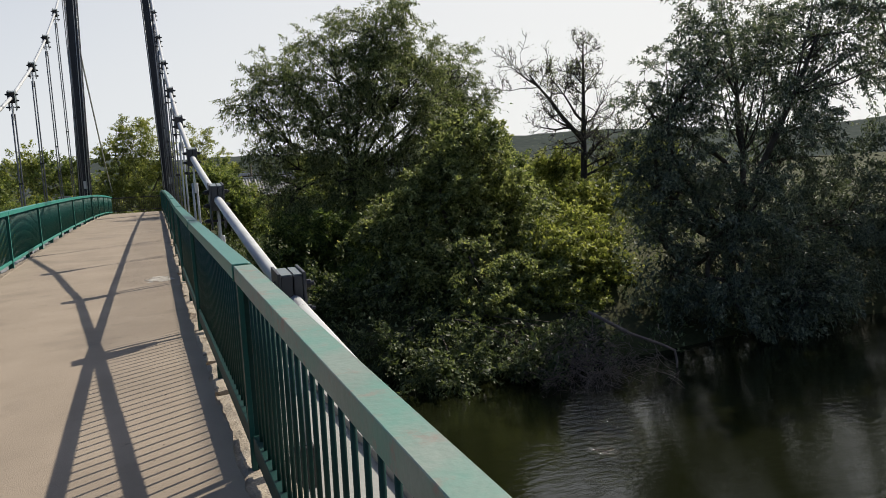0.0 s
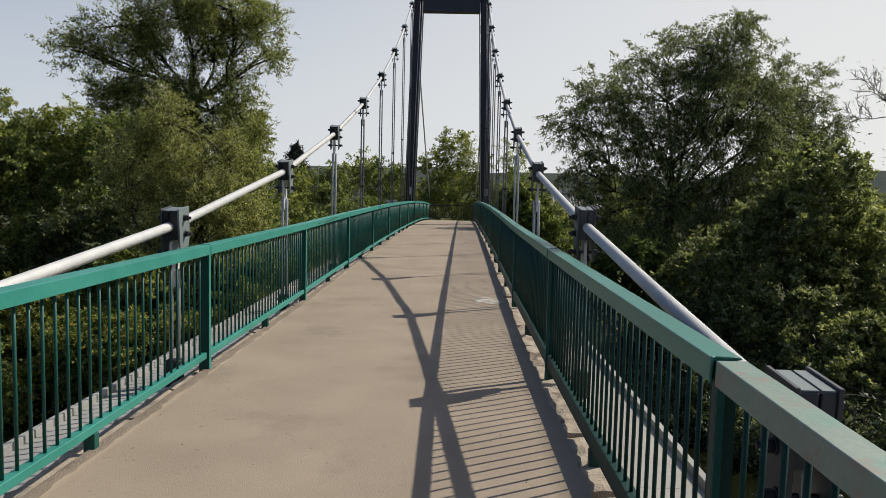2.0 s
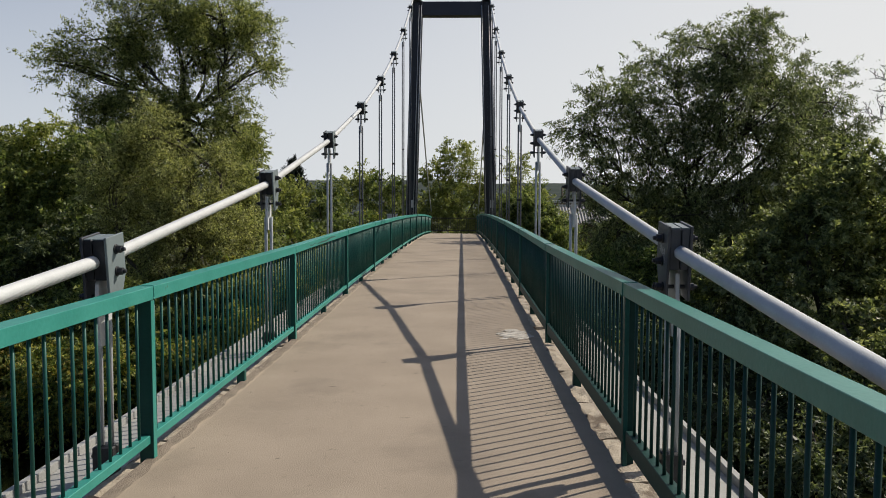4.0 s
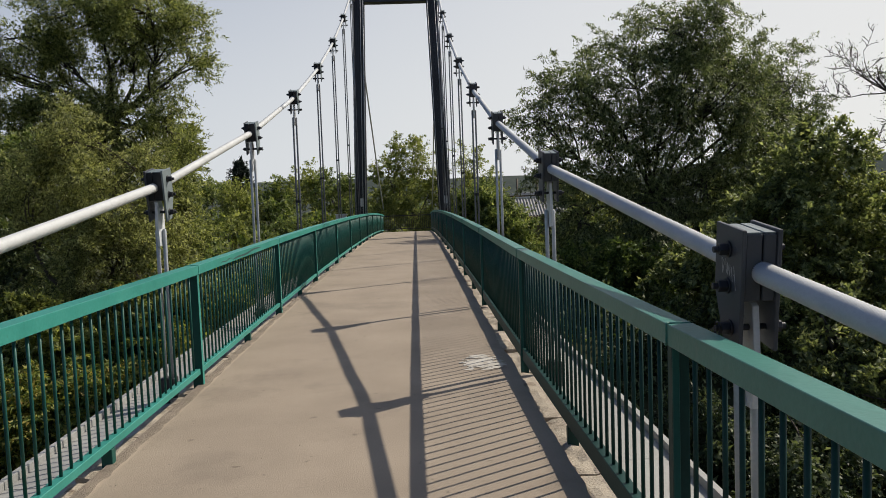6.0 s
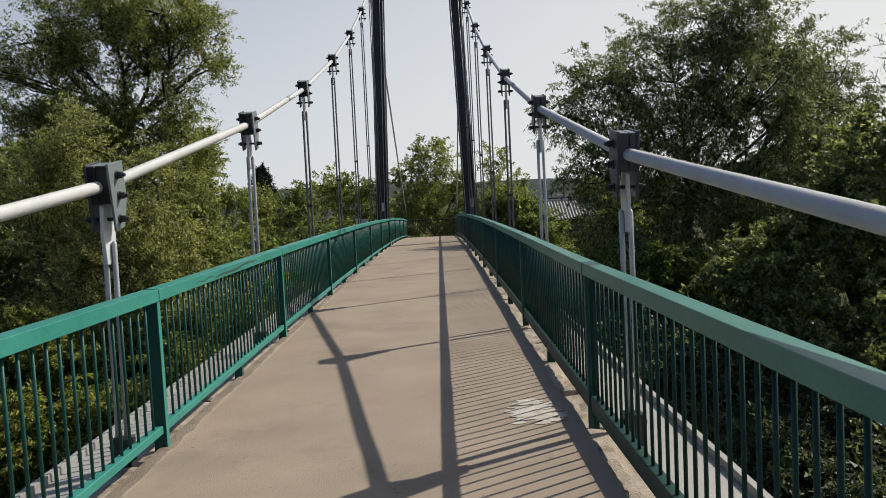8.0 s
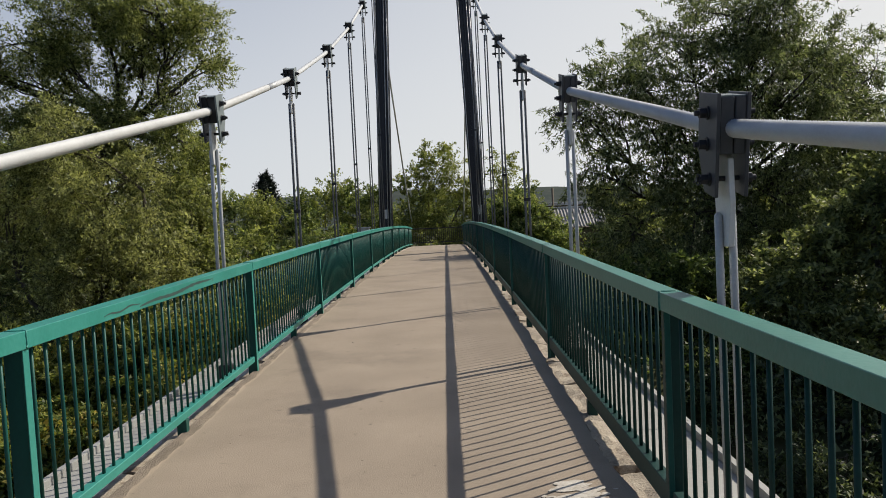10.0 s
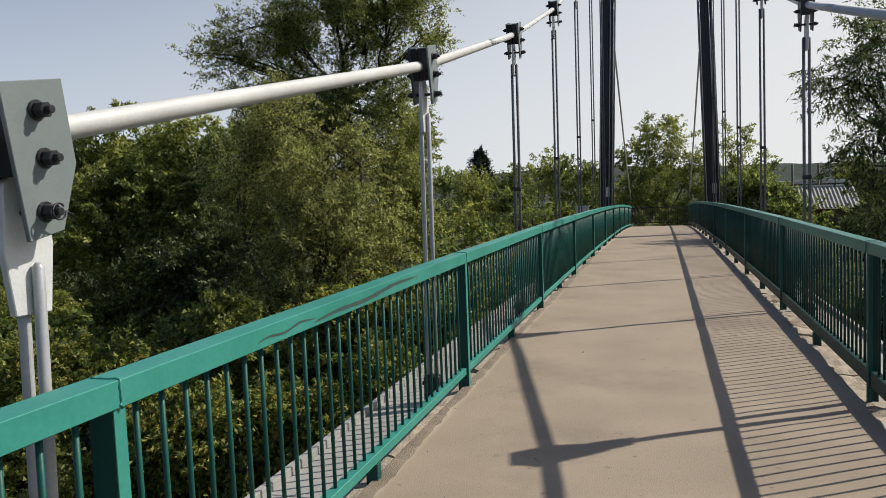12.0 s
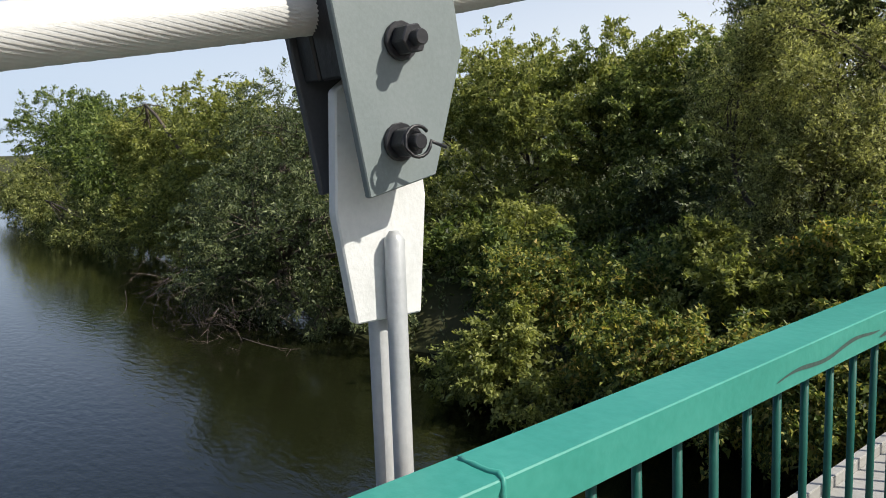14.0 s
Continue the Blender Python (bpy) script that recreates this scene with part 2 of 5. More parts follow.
L_YELLOW = leaf_material("autumn_leaf", [(0.024, 0.046, 0.012), (0.066, 0.105, 0.026), (0.15, 0.2, 0.045), (0.38, 0.385, 0.09), (0.47, 0.31, 0.095)], 0.45, 0.45, 0.45)
# Shade and a bluish haze are mixed into this leaf colour.
L_DARK = leaf_material("shaded_hazy_leaf", [(0.04, 0.055, 0.045), (0.11, 0.145, 0.105), (0.27, 0.31, 0.22)], 0.5, 0.35)
# Leaves for hollows and overhangs, with the shade there put into their colour.
L_SHADE = leaf_material("shaded_green_leaf", [(0.024, 0.038, 0.016), (0.078, 0.108, 0.044), (0.25, 0.29, 0.14)], 0.5, 0.4)
L_NEEDLE = leaf_material("spruce_needle", [(0.008, 0.016, 0.01), (0.013, 0.024, 0.014), (0.02, 0.032, 0.018)], 0.2, 0.1)

WATER_Z = -5.5
M_WATER = bpy.data.materials.new("river_water")
M_WATER.use_nodes = True
wnn, wll = M_WATER.node_tree.nodes, M_WATER.node_tree.links
wb = wnn["Principled BSDF"]
wb.inputs["Base Color"].default_value = (0.008, 0.0095, 0.0035, 1)
wb.inputs["Roughness"].default_value = 0.04
wb.inputs["IOR"].default_value = 1.5
wb.inputs["Specular IOR Level"].default_value = 0.55
wgeo = wnn.new("ShaderNodeNewGeometry")
wmap = wnn.new("ShaderNodeMapping")
wmap.inputs["Scale"].default_value = (1.0, 2.2, 1.0)
wmap.inputs["Rotation"].default_value = (0, 0, 0.35)
wll.new(wgeo.outputs["Position"], wmap.inputs["Vector"])
wt = wnn.new("ShaderNodeTexNoise")
wt.inputs["Scale"].default_value, wt.inputs["Detail"].default_value, wt.inputs["Roughness"].default_value = 2.0, 4, 0.55
wll.new(wmap.outputs[0], wt.inputs["Vector"])
wbm = wnn.new("ShaderNodeBump")
wbm.inputs["Strength"].default_value = 0.5
# higher ripples in one stretch, placed to show the camera a glint
wglint = wnn.new("ShaderNodeMapping")
wglint.vector_type = "TEXTURE"
wglint.inputs["Location"].default_value = (10.6, 17.2, WATER_Z)
wglint.inputs["Rotation"].default_value = (0, 0, -0.478)
wglint.inputs["Scale"].default_value = (1.15, 4.0, 1.0)
wll.new(wgeo.outputs["Position"], wglint.inputs["Vector"])
wlen = wnn.new("ShaderNodeVectorMath")
wlen.operation = "LENGTH"
wll.new(wglint.outputs[0], wlen.inputs[0])
wrng = wnn.new("ShaderNodeMapRange")
for k, a in enumerate((0.2, 1.0, 0.4, 0.026)):
    wrng.inputs[k + 1].default_value = a
wll.new(wlen.outputs["Value"], wrng.inputs[0])
wll.new(wrng.outputs[0], wbm.inputs["Distance"])
wll.new(wt.outputs[0], wbm.inputs["Height"])
wll.new(wbm.outputs[0], wb.inputs["Normal"])


# ---------- mesh helpers ----------
def mesh_from(name, verts, faces, mat, smooth=False):
    me = bpy.data.meshes.new(name)
    me.from_pydata([tuple(v) for v in verts], [], faces)
    me.materials.append(mat)
    if smooth:
        me.polygons.foreach_set("use_smooth", [True] * len(me.polygons))
    me.update()
    return me


def bm_mesh(name, bm, mat, bevel=0.0, smooth=False):
    if bevel:
        bmesh.ops.bevel(bm, geom=list(bm.edges), offset=bevel, segments=1, affect="EDGES", clamp_overlap=True)
    bmesh.ops.recalc_face_normals(bm, faces=list(bm.faces))
    me = bpy.data.meshes.new(name)
    bm.to_mesh(me)
    bm.free()
    me.materials.append(mat)
    if smooth:
        me.polygons.foreach_set("use_smooth", [True] * len(me.polygons))
    return me


def put(name, me, parent=None, m=None, label=""):
    ob = new(name, me)
    if parent is not None:
        ob.parent = parent
    if m is not None:
        ob.matrix_basis = m
    return tagged(ob, label)


def box_bm(x0, x1, y0, y1, z0, z1):
    bm = bmesh.new()
    bmesh.ops.create_cube(bm, size=1, matrix=Matrix.Translation(((x0 + x1) / 2, (y0 + y1) / 2, (z0 + z1) / 2)) @ Matrix.Diagonal((x1 - x0, y1 - y0, z1 - z0, 1)))
    return bm


def box(name, dims, mat, parent=None, bevel=0.004, m=None, label=""):
    return put(name, bm_mesh(name, box_bm(*dims), mat, bevel), parent, m, label)


def prism_bm(outline, x0, x1):
    """A plate of that outline in y and z, from x0 to x1."""
    bm = bmesh.new()
    a = [bm.verts.new((x0, y, z)) for y, z in outline]
    b = [bm.verts.new((x1, y, z)) for y, z in outline]
    bm.faces.new(a), bm.faces.new(b[::-1])
    for i in range(len(a)):
        j = (i + 1) % len(a)
        bm.faces.new((a[i], b[i], b[j], a[j]))
    return bm


def tube(path, radii, sides=8, verts=None, faces=None):
    """Rings along a path, appended to verts and faces."""
    verts = [] if verts is None else verts
    faces = [] if faces is None else faces
    pts = [Vector(p) for p in path]
    base = len(verts)
    for i, p in enumerate(pts):
        d = (pts[min(i + 1, len(pts) - 1)] - pts[max(i - 1, 0)]).normalized()
        s = d.orthogonal().normalized() if abs(d.z) > 0.95 else d.cross(Vector((0, 0, 1))).normalized()
        u = s.cross(d)
        for k in range(sides):
            a = 2 * math.pi * k / sides
            verts.append(p + (s * math.cos(a) + u * math.sin(a)) * radii[i])
    for i in range(len(pts) - 1):
        for k in range(sides):
            j = (k + 1) % sides
            faces.append((base + i * sides + k, base + i * sides + j, base + (i + 1) * sides + j, base + (i + 1) * sides + k))
    faces.append(tuple(base + k for k in range(sides))[::-1])
    faces.append(tuple(base + (len(pts) - 1) * sides + k for k in range(sides)))
    return verts, faces


def rod_mesh(name, p, q, r, mat, sides=10):
    v, f = tube([p, q], [r, r], sides)
    return mesh_from(name, v, f, mat, True)


# ---------- plan of the bridge ----------
PITCH = 4.05
Y0 = 12.48
LX, RX = -2.785, 0.72            # hanger planes
LRX, RRX = -2.52, 0.456          # rail centre lines
TOWER_Y = 38.8
CREST = 0.36


def deck_z(y):
    if y < 12.5:
        return 0.019 * (y - 12.5)
    if y > 40:
        return CREST - 0.001 * (y - 40) ** 2
    return CREST * (1 - ((40 - y) / 27.5) ** 2)


def cable_z(y, side=-1):
    """The main cable runs straight from clamp to clamp; side: +1 for the one towards +x."""
    k = math.floor((y - Y0) / PITCH)
    ends = []
    for a in (Y0 + k * PITCH, Y0 + (k + 1) * PITCH):
        lift = 0.034 + 0.06 * smooth(12.5, 8.4, a) - 0.07 * smooth(8.4, 4.3, a) - 0.14 * smooth(4.3, 0.3, a) if side > 0 else 0.005 - 0.018 * smooth(16.6, 12.5, a) + 0.023 * smooth(12.5, 8.4, a)
        ends.append(0.474 + 0.0066 * (a + 1.8) ** 2 + lift)
    f = (y - Y0) / PITCH - k
    return ends[0] * (1 - f) + ends[1] * f


def smooth(a, b, v):
    t = min(1, max(0, (v - a) / (b - a)))
    return t * t * (3 - 2 * t)


def widen(y, much=0.0013):
    """Bows the side towards +x outwards near the middle of the span, to fit the camera's view."""
    return much * max(0.0, 12.5 - max(y, -4)) ** 2


def grid_strip(name, xs, ys, z_of, mat, thick=0.0, kind="structure", label="", category=""):
    """A slab over the lines xs and ys, with its underside where thick is given."""
    nx, ny = len(xs), len(ys)
    v = [(x, y, z_of(x, y)) for y in ys for x in xs]
    fc = [(j * nx + i, j * nx + i + 1, (j + 1) * nx + i + 1, (j + 1) * nx + i) for j in range(ny - 1) for i in range(nx - 1)]
    if thick:
        o = len(v)
        v += [(x, y, z - thick) for x, y, z in v]
        fc += [tuple(a + o for a in f[::-1]) for f in fc]
        for j in range(ny - 1):
            for i in (0, nx - 1):
                a, b = j * nx + i, (j + 1) * nx + i
                fc.append((a, b, b + o, a + o) if i else (b, a, a + o, b + o))
        for i in range(nx - 1):
            for j in (0, ny - 1):
                a, b = j * nx + i, j * nx + i + 1
                fc.append((b, a, a + o, b + o) if j else (a, b, b + o, a + o))
    ob = put(name, mesh_from(name, v, fc, mat, False))
    return tagged(ob, label, category, "", kind)


YS = [y * 0.25 - 30 for y in range(0, 345)]


def ragged(y, seed, size):
    return size * noise.fractal(Vector((y * 1.7, seed, 0)), 0.7, 2.1, 5)


def deck_top(x, y):
    """The worn deck surface, slightly uneven."""
    return deck_z(y) + 0.005 * noise.noise(Vector((x, y * 0.6, 3))) + 0.007 * noise.noise(Vector((x * 1.6, y * 2.2, 7))) * smooth(-2.6, -2.2, x) * smooth(0.4, 0.1, x)


def deck():
    xs = [-2.5, -2.4, -2.2, -2.0, -1.8, -1.6, -1.4, -1.2, -1.0, -0.8, -0.6, -0.4, -0.2, 0.0, 0.2, 0.365]

    z_of = deck_top
    deck_ys = [y * 0.12 - 6 for y in range(0, 300)] + [30 + y * 0.5 for y in range(1, 54)]
    d = grid_strip("deck", xs, deck_ys, z_of, M_DECK, 0.16, "structure", "worn beige asphalt footbridge deck with fine cracks", "bridge deck")
    for ob in (d,):
        me = ob.data
        nx = len(xs)
        n = nx * len(deck_ys)
        for v in me.vertices:
            i = (v.index % n) % nx
            if i == 0:
                v.co.x += ragged(v.co.y, 1.5, 0.03)
            elif i == nx - 1:
                v.co.x += ragged(v.co.y, 7.5, 0.03) + widen(v.co.y)
        me.polygons.foreach_set("use_smooth", [True] * len(me.polygons))
    # broken concrete edging, block by block
    rng = np.random.default_rng(8)
    for x0, x1, low in ((-2.66, -2.47, 0.034), (0.335, 0.6, 0.004)):
        kerb = tagged(new("kerb"), "crumbling light concrete edging along the deck", "kerb", "", "structure")
        y = -6.0
        while y < 53:
            long = rng.uniform(0.7, 1.5)
            n = int(long / 0.06)
            v, fc = [], []
            a, b = x0 + rng.uniform(-0.012, 0.012), x1 + rng.uniform(-0.02, 0.02)
            tilt, drop = rng.normal(0, 0.012), low + rng.uniform(-0.012, 0.014)
            cols = 6
            for i in range(n + 1):
                q = y + (long - rng.uniform(0.01, 0.05) * (i == n)) * i / n
                for k in range(cols):
                    w = k / (cols - 1)
                    x = a + (b - a) * w + (ragged(q * 3, x0 + k, 0.035) if k in (0, cols - 1) else 0) + (widen(q) if x0 > 0 else 0)
                    chip = 0.016 * noise.fractal(Vector((x * 11, q * 6, x0)), 0.6, 2.1, 5)
                    edge = -0.012 if k in (0, cols - 1) or i in (0, n) else 0
                    v.append((x, q, deck_z(q) - drop + chip + edge + tilt * (w - 0.5)))
            o = len(v)
            v += [(p[0], p[1], p[2] - 0.14) for p in v]
            for i in range(n):
                for k in range(cols - 1):
                    c = i * cols + k
                    fc.append((c, c + 1, c + cols + 1, c + cols))
                for k in (0, cols - 1):
                    c, d = i * cols + k, (i + 1) * cols + k
                    fc.append((c, d, d + o, c + o) if k else (d, c, c + o, d + o))
            for i in (0, n):
                for k in range(cols - 1):
                    c, d = i * cols + k, i * cols + k + 1
                    fc.append((d, c, c + o, d + o) if i else (c, d, d + o, c + o))
            put("block", mesh_from("block", v, fc, M_CONCRETE), kerb)
            y += long + rng.uniform(0.0, 0.05)
    # dirt gathered along the railing
    v, fc = [], []
    ys = [0.03 * i for i in range(0, 1000)]
    for i, y in enumerate(ys):
        w = max(0.03, 0.085 + 0.03 * noise.fractal(Vector((y * 4.0, 4.2, 0)), 0.8, 2.1, 5) + 0.03 * noise.noise(Vector((y * 0.7, 1.2, 0))))
        for k in range(5):
            x = -2.52 + w * k / 4
            v.append((x, y, deck_top(x, y) + 0.005 - 0.004 * (k == 4)))
        if i:
            o = 5 * i
            fc += [(o - 5 + k, o - 4 + k, o + 1 + k, o + k) for k in range(4)]
    tagged(put("dirt", mesh_from("dirt", v, fc, M_DIRT, True)), "dark dirt gathered along the edge of the deck", "dirt", "", "structure")
    # grit and small stones swept to the sides
    v, fc = [], []
    for _ in range(170):
        y = rng.uniform(0, 22)
        x = rng.choice((rng.uniform(-2.4, -2.0), rng.uniform(-0.1, 0.27), rng.uniform(-2.3, 0.2)))
        h = rng.uniform(0.002, 0.006) * (1.0 if rng.uniform() < 0.85 else 1.6)
        p = np.array((x, y, z_of(x, y)))
        o = len(v)
        a = rng.uniform(0, 6.28)
        for q in ((1, 0, 0), (-0.5, 0.8, 0), (-0.6, -0.7, 0), (0.5, 0.9, 0.1), (0.1, 0, 1)):
            q = np.array((q[0] * math.cos(a) - q[1] * math.sin(a), q[0] * math.sin(a) + q[1] * math.cos(a), q[2]))
            v.append(p + q * h * rng.uniform(0.7, 1.3))
        fc += [(o, o + 3, o + 4), (o + 3, o + 1, o + 4), (o + 1, o + 2, o + 4), (o + 2, o, o + 4)]
    tagged(put("grit", mesh_from("grit", v, fc, M_CONCRETE)), "small stones and grit lying on the deck", "grit", "", "stuff")


def walkway(x0, x1, label, mat):
    side = tagged(new("side_walkway"), label, "walkway", "side walkways")
    out = x1 if abs(x1 + 1.04) > abs(x0 + 1.04) else x0
    for k in range(-5, 10):
        a, b = Y0 + k * PITCH - PITCH / 2 + 0.004, Y0 + (k + 1) * PITCH - PITCH / 2 - 0.004
        za, zb = deck_z(a) - 0.15, deck_z(b) - 0.15
        bow = math.atan2(widen(a) - widen(b), b - a) if x0 > 0 else 0
        m = Matrix.Translation((widen(a) if x0 > 0 else 0, a, za)) @ Matrix.Rotation(bow, 4, "Z") @ Matrix.Rotation(math.atan2(zb - za, b - a), 4, "X")
        box("panel", (x0, x1, 0, b - a, -0.02, 0), mat, side, 0.003, m)
        s = 0.045 if out == x1 else -0.045
        box("edge_angle", (min(out, out + s * 0.15), max(out, out + s * 0.15), 0, b - a, -0.05, 0.05), mat, side, 0.002, m)
        box("edge_flange", (min(out, out + s), max(out, out + s), 0, b - a, 0.05, 0.056), mat, side, 0.0015, m)
    return side


def girders():
    for x in (-2.5, 0.42):
        g = tagged(new("edge_girder"), "dark steel girder under the footbridge deck", "girder", "girders under the deck")
        for nm, w, z0, z1 in (("web", 0.012, -0.62, -0.18), ("flange", 0.16, -0.64, -0.62), ("flange", 0.16, -0.18, -0.165)):
            ys = [y * 2.0 - 20 for y in range(0, 39)]
            v, fc = [], []
            for i, y in enumerate(ys):
                z = deck_z(y)
                v += [(x - w / 2, y, z + z0), (x + w / 2, y, z + z0), (x + w / 2, y, z + z1), (x - w / 2, y, z + z1)]
                if i:
                    o = 4 * i
                    fc += [(o - 4 + k, o - 4 + (k + 1) % 4, o + (k + 1) % 4, o + k) for k in range(4)]
            put(nm, mesh_from(nm, v, fc, M_DARK), g)
    for k in range(-5, 7):
        y = Y0 + k * PITCH
        z = deck_z(y)
        b = tagged(new("cross_beam"), "dark steel cross beam under the deck, carried by two hangers", "beam", "cross beams")
        box("web", (-3.1, 1.03, y - 0.006, y + 0.006, z - 0.5, z - 0.2), M_DARK, b, 0.001)
        box("flange", (-3.1, 1.03, y - 0.08, y + 0.08, z - 0.2, z - 0.185), M_DARK, b, 0.002)
        box("flange", (-3.1, 1.03, y - 0.08, y + 0.08, z - 0.515, z - 0.5), M_DARK, b, 0.002)


# ---------- railing ----------
def railing(label, top_mat, mat, side, bars):
    """One panel, from its post at y = 0 to the next; side: +1 where the deck lies towards +x."""
    r = tagged(new("railing"), label, "railing", "railing panels")
    w = 0.056
    a, b, t = side * w, -side * (w if side > 0 else 0.042), side * 0.007
    bm = bmesh.new()
    # an angle: the flat on top, the lip hanging on the deck's side
    profile = [(b, 1.085), (a, 1.085), (a, 1.003), (a - t, 1.003), (a - t, 1.077), (b, 1.077)]
    ends = [[bm.verts.new((x, y, z)) for x, z in profile] for y in (0.0015, PITCH - 0.0015)]
    bm.faces.new(ends[0]), bm.faces.new(ends[1][::-1])
    for i in range(6):
        j = (i + 1) % 6
        bm.faces.new((ends[0][i], ends[1][i], ends[1][j], ends[0][j]))
    top = put("top_rail", bm_mesh("top_rail", bm, top_mat, 0.0025), r)
    box("bottom_rail", (-0.03, 0.03, 0.03, PITCH - 0.03, 0.1 if side > 0 else 0.062, 0.155 if side > 0 else 0.175), mat, r, 0.004)
    if side > 0:
        box("post", (-0.043, 0.043, -0.025, 0.025, -0.1, 1.0765), M_POST_SHADED, r, 0.004)
        # a thin teal plate paints the sunlit side onto the darkened post
        box("lit_post_face", (0.0435, 0.048, -0.025, 0.025, -0.1, 1.0765), M_TEAL, r, 0.001)
    else:
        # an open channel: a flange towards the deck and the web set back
        post = box("post", (-0.043, -0.016, -0.025, -0.018, -0.1, 1.0765), M_GREEN_LIT, r, 0.002)
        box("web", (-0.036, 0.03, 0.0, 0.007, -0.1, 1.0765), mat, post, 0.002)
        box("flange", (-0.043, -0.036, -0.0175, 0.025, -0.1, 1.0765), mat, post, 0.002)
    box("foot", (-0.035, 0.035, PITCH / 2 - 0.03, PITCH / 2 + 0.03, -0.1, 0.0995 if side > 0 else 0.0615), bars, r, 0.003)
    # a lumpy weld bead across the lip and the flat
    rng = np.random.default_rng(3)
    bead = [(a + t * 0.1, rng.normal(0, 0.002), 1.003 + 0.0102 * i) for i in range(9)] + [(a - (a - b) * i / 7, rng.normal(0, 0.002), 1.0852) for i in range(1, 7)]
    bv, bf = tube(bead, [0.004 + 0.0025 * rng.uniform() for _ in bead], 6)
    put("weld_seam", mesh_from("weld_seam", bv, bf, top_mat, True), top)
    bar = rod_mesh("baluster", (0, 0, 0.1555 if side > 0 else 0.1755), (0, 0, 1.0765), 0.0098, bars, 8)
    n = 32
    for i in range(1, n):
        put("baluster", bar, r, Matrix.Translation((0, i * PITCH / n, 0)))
    return r


def railings():
    left = railing("teal painted steel railing panel with round balusters", M_TEAL, M_TEAL, 1, M_TEAL_SHADED)
    right = railing("green steel railing panel, shade painted into its bars, with a bleached handrail", M_TEAL_PALE, M_GREEN_SHADED, -1, M_GREEN_SHADED)
    old = railing("green steel railing panel, shade painted into its bars, its handrail paint worn to grey", M_TEAL_WORN, M_GREEN_SHADED, -1, M_GREEN_SHADED)
    for proto, x, k0, k1 in ((left, LRX, -4, 10), (right, RRX, -2, 10), (old, RRX, -4, -2)):
        first = True
        for k in range(k0, k1):
            a, b = Y0 - 0.03 + k * PITCH, Y0 - 0.03 + (k + 1) * PITCH
            za, zb = (deck_z(q) + (0.04 - 0.02 * smooth(8.4, 4.3, q) - 0.13 * smooth(4.4, 0.3, q) if x > 0 else 0) for q in (a, b))
            dx = widen(a) if x > 0 else 0
            turn = math.atan2(dx - (widen(b) if x > 0 else 0), b - a)
            m = Matrix.Translation((x + dx, a, za)) @ Matrix.Rotation(turn, 4, "Z") @ Matrix.Rotation(math.atan2(zb - za, b - a), 4, "X")
            if first:
                proto.matrix_basis, first = m, False
            else:
                copy_thing(proto, m)
    # the fence across the far end
    e = tagged(new("end_fence"), "dark green steel fence closing the far end of the deck", "fence")
    y, z = 56.0, deck_z(54)
    box("top_rail", (-2.6, 0.6, y - 0.04, y + 0.04, z + 0.98, z + 1.04), M_DARK, e)
    box("bottom_rail", (-2.6, 0.6, y - 0.02, y + 0.02, z + 0.12, z + 0.17), M_DARK, e)
    bar = bm_mesh("baluster", box_bm(-0.012, 0.012, -0.012, 0.012, 0.17, 0.98), M_DARK, 0.002)
    for i in range(26):
        put("baluster", bar, e, Matrix.Translation((-2.55 + i * 0.125, y, z)))


# ---------- clamps, hangers, cables ----------
def hex_nut(bm, x0, x1, r, y, z, sides=6):
    bmesh.ops.create_cone(bm, cap_ends=True, segments=sides, radius1=r, radius2=r, depth=x1 - x0,
                          matrix=Matrix.Translation(((x0 + x1) / 2, y, z)) @ Matrix.Rotation(math.pi / 2, 4, "Y"))


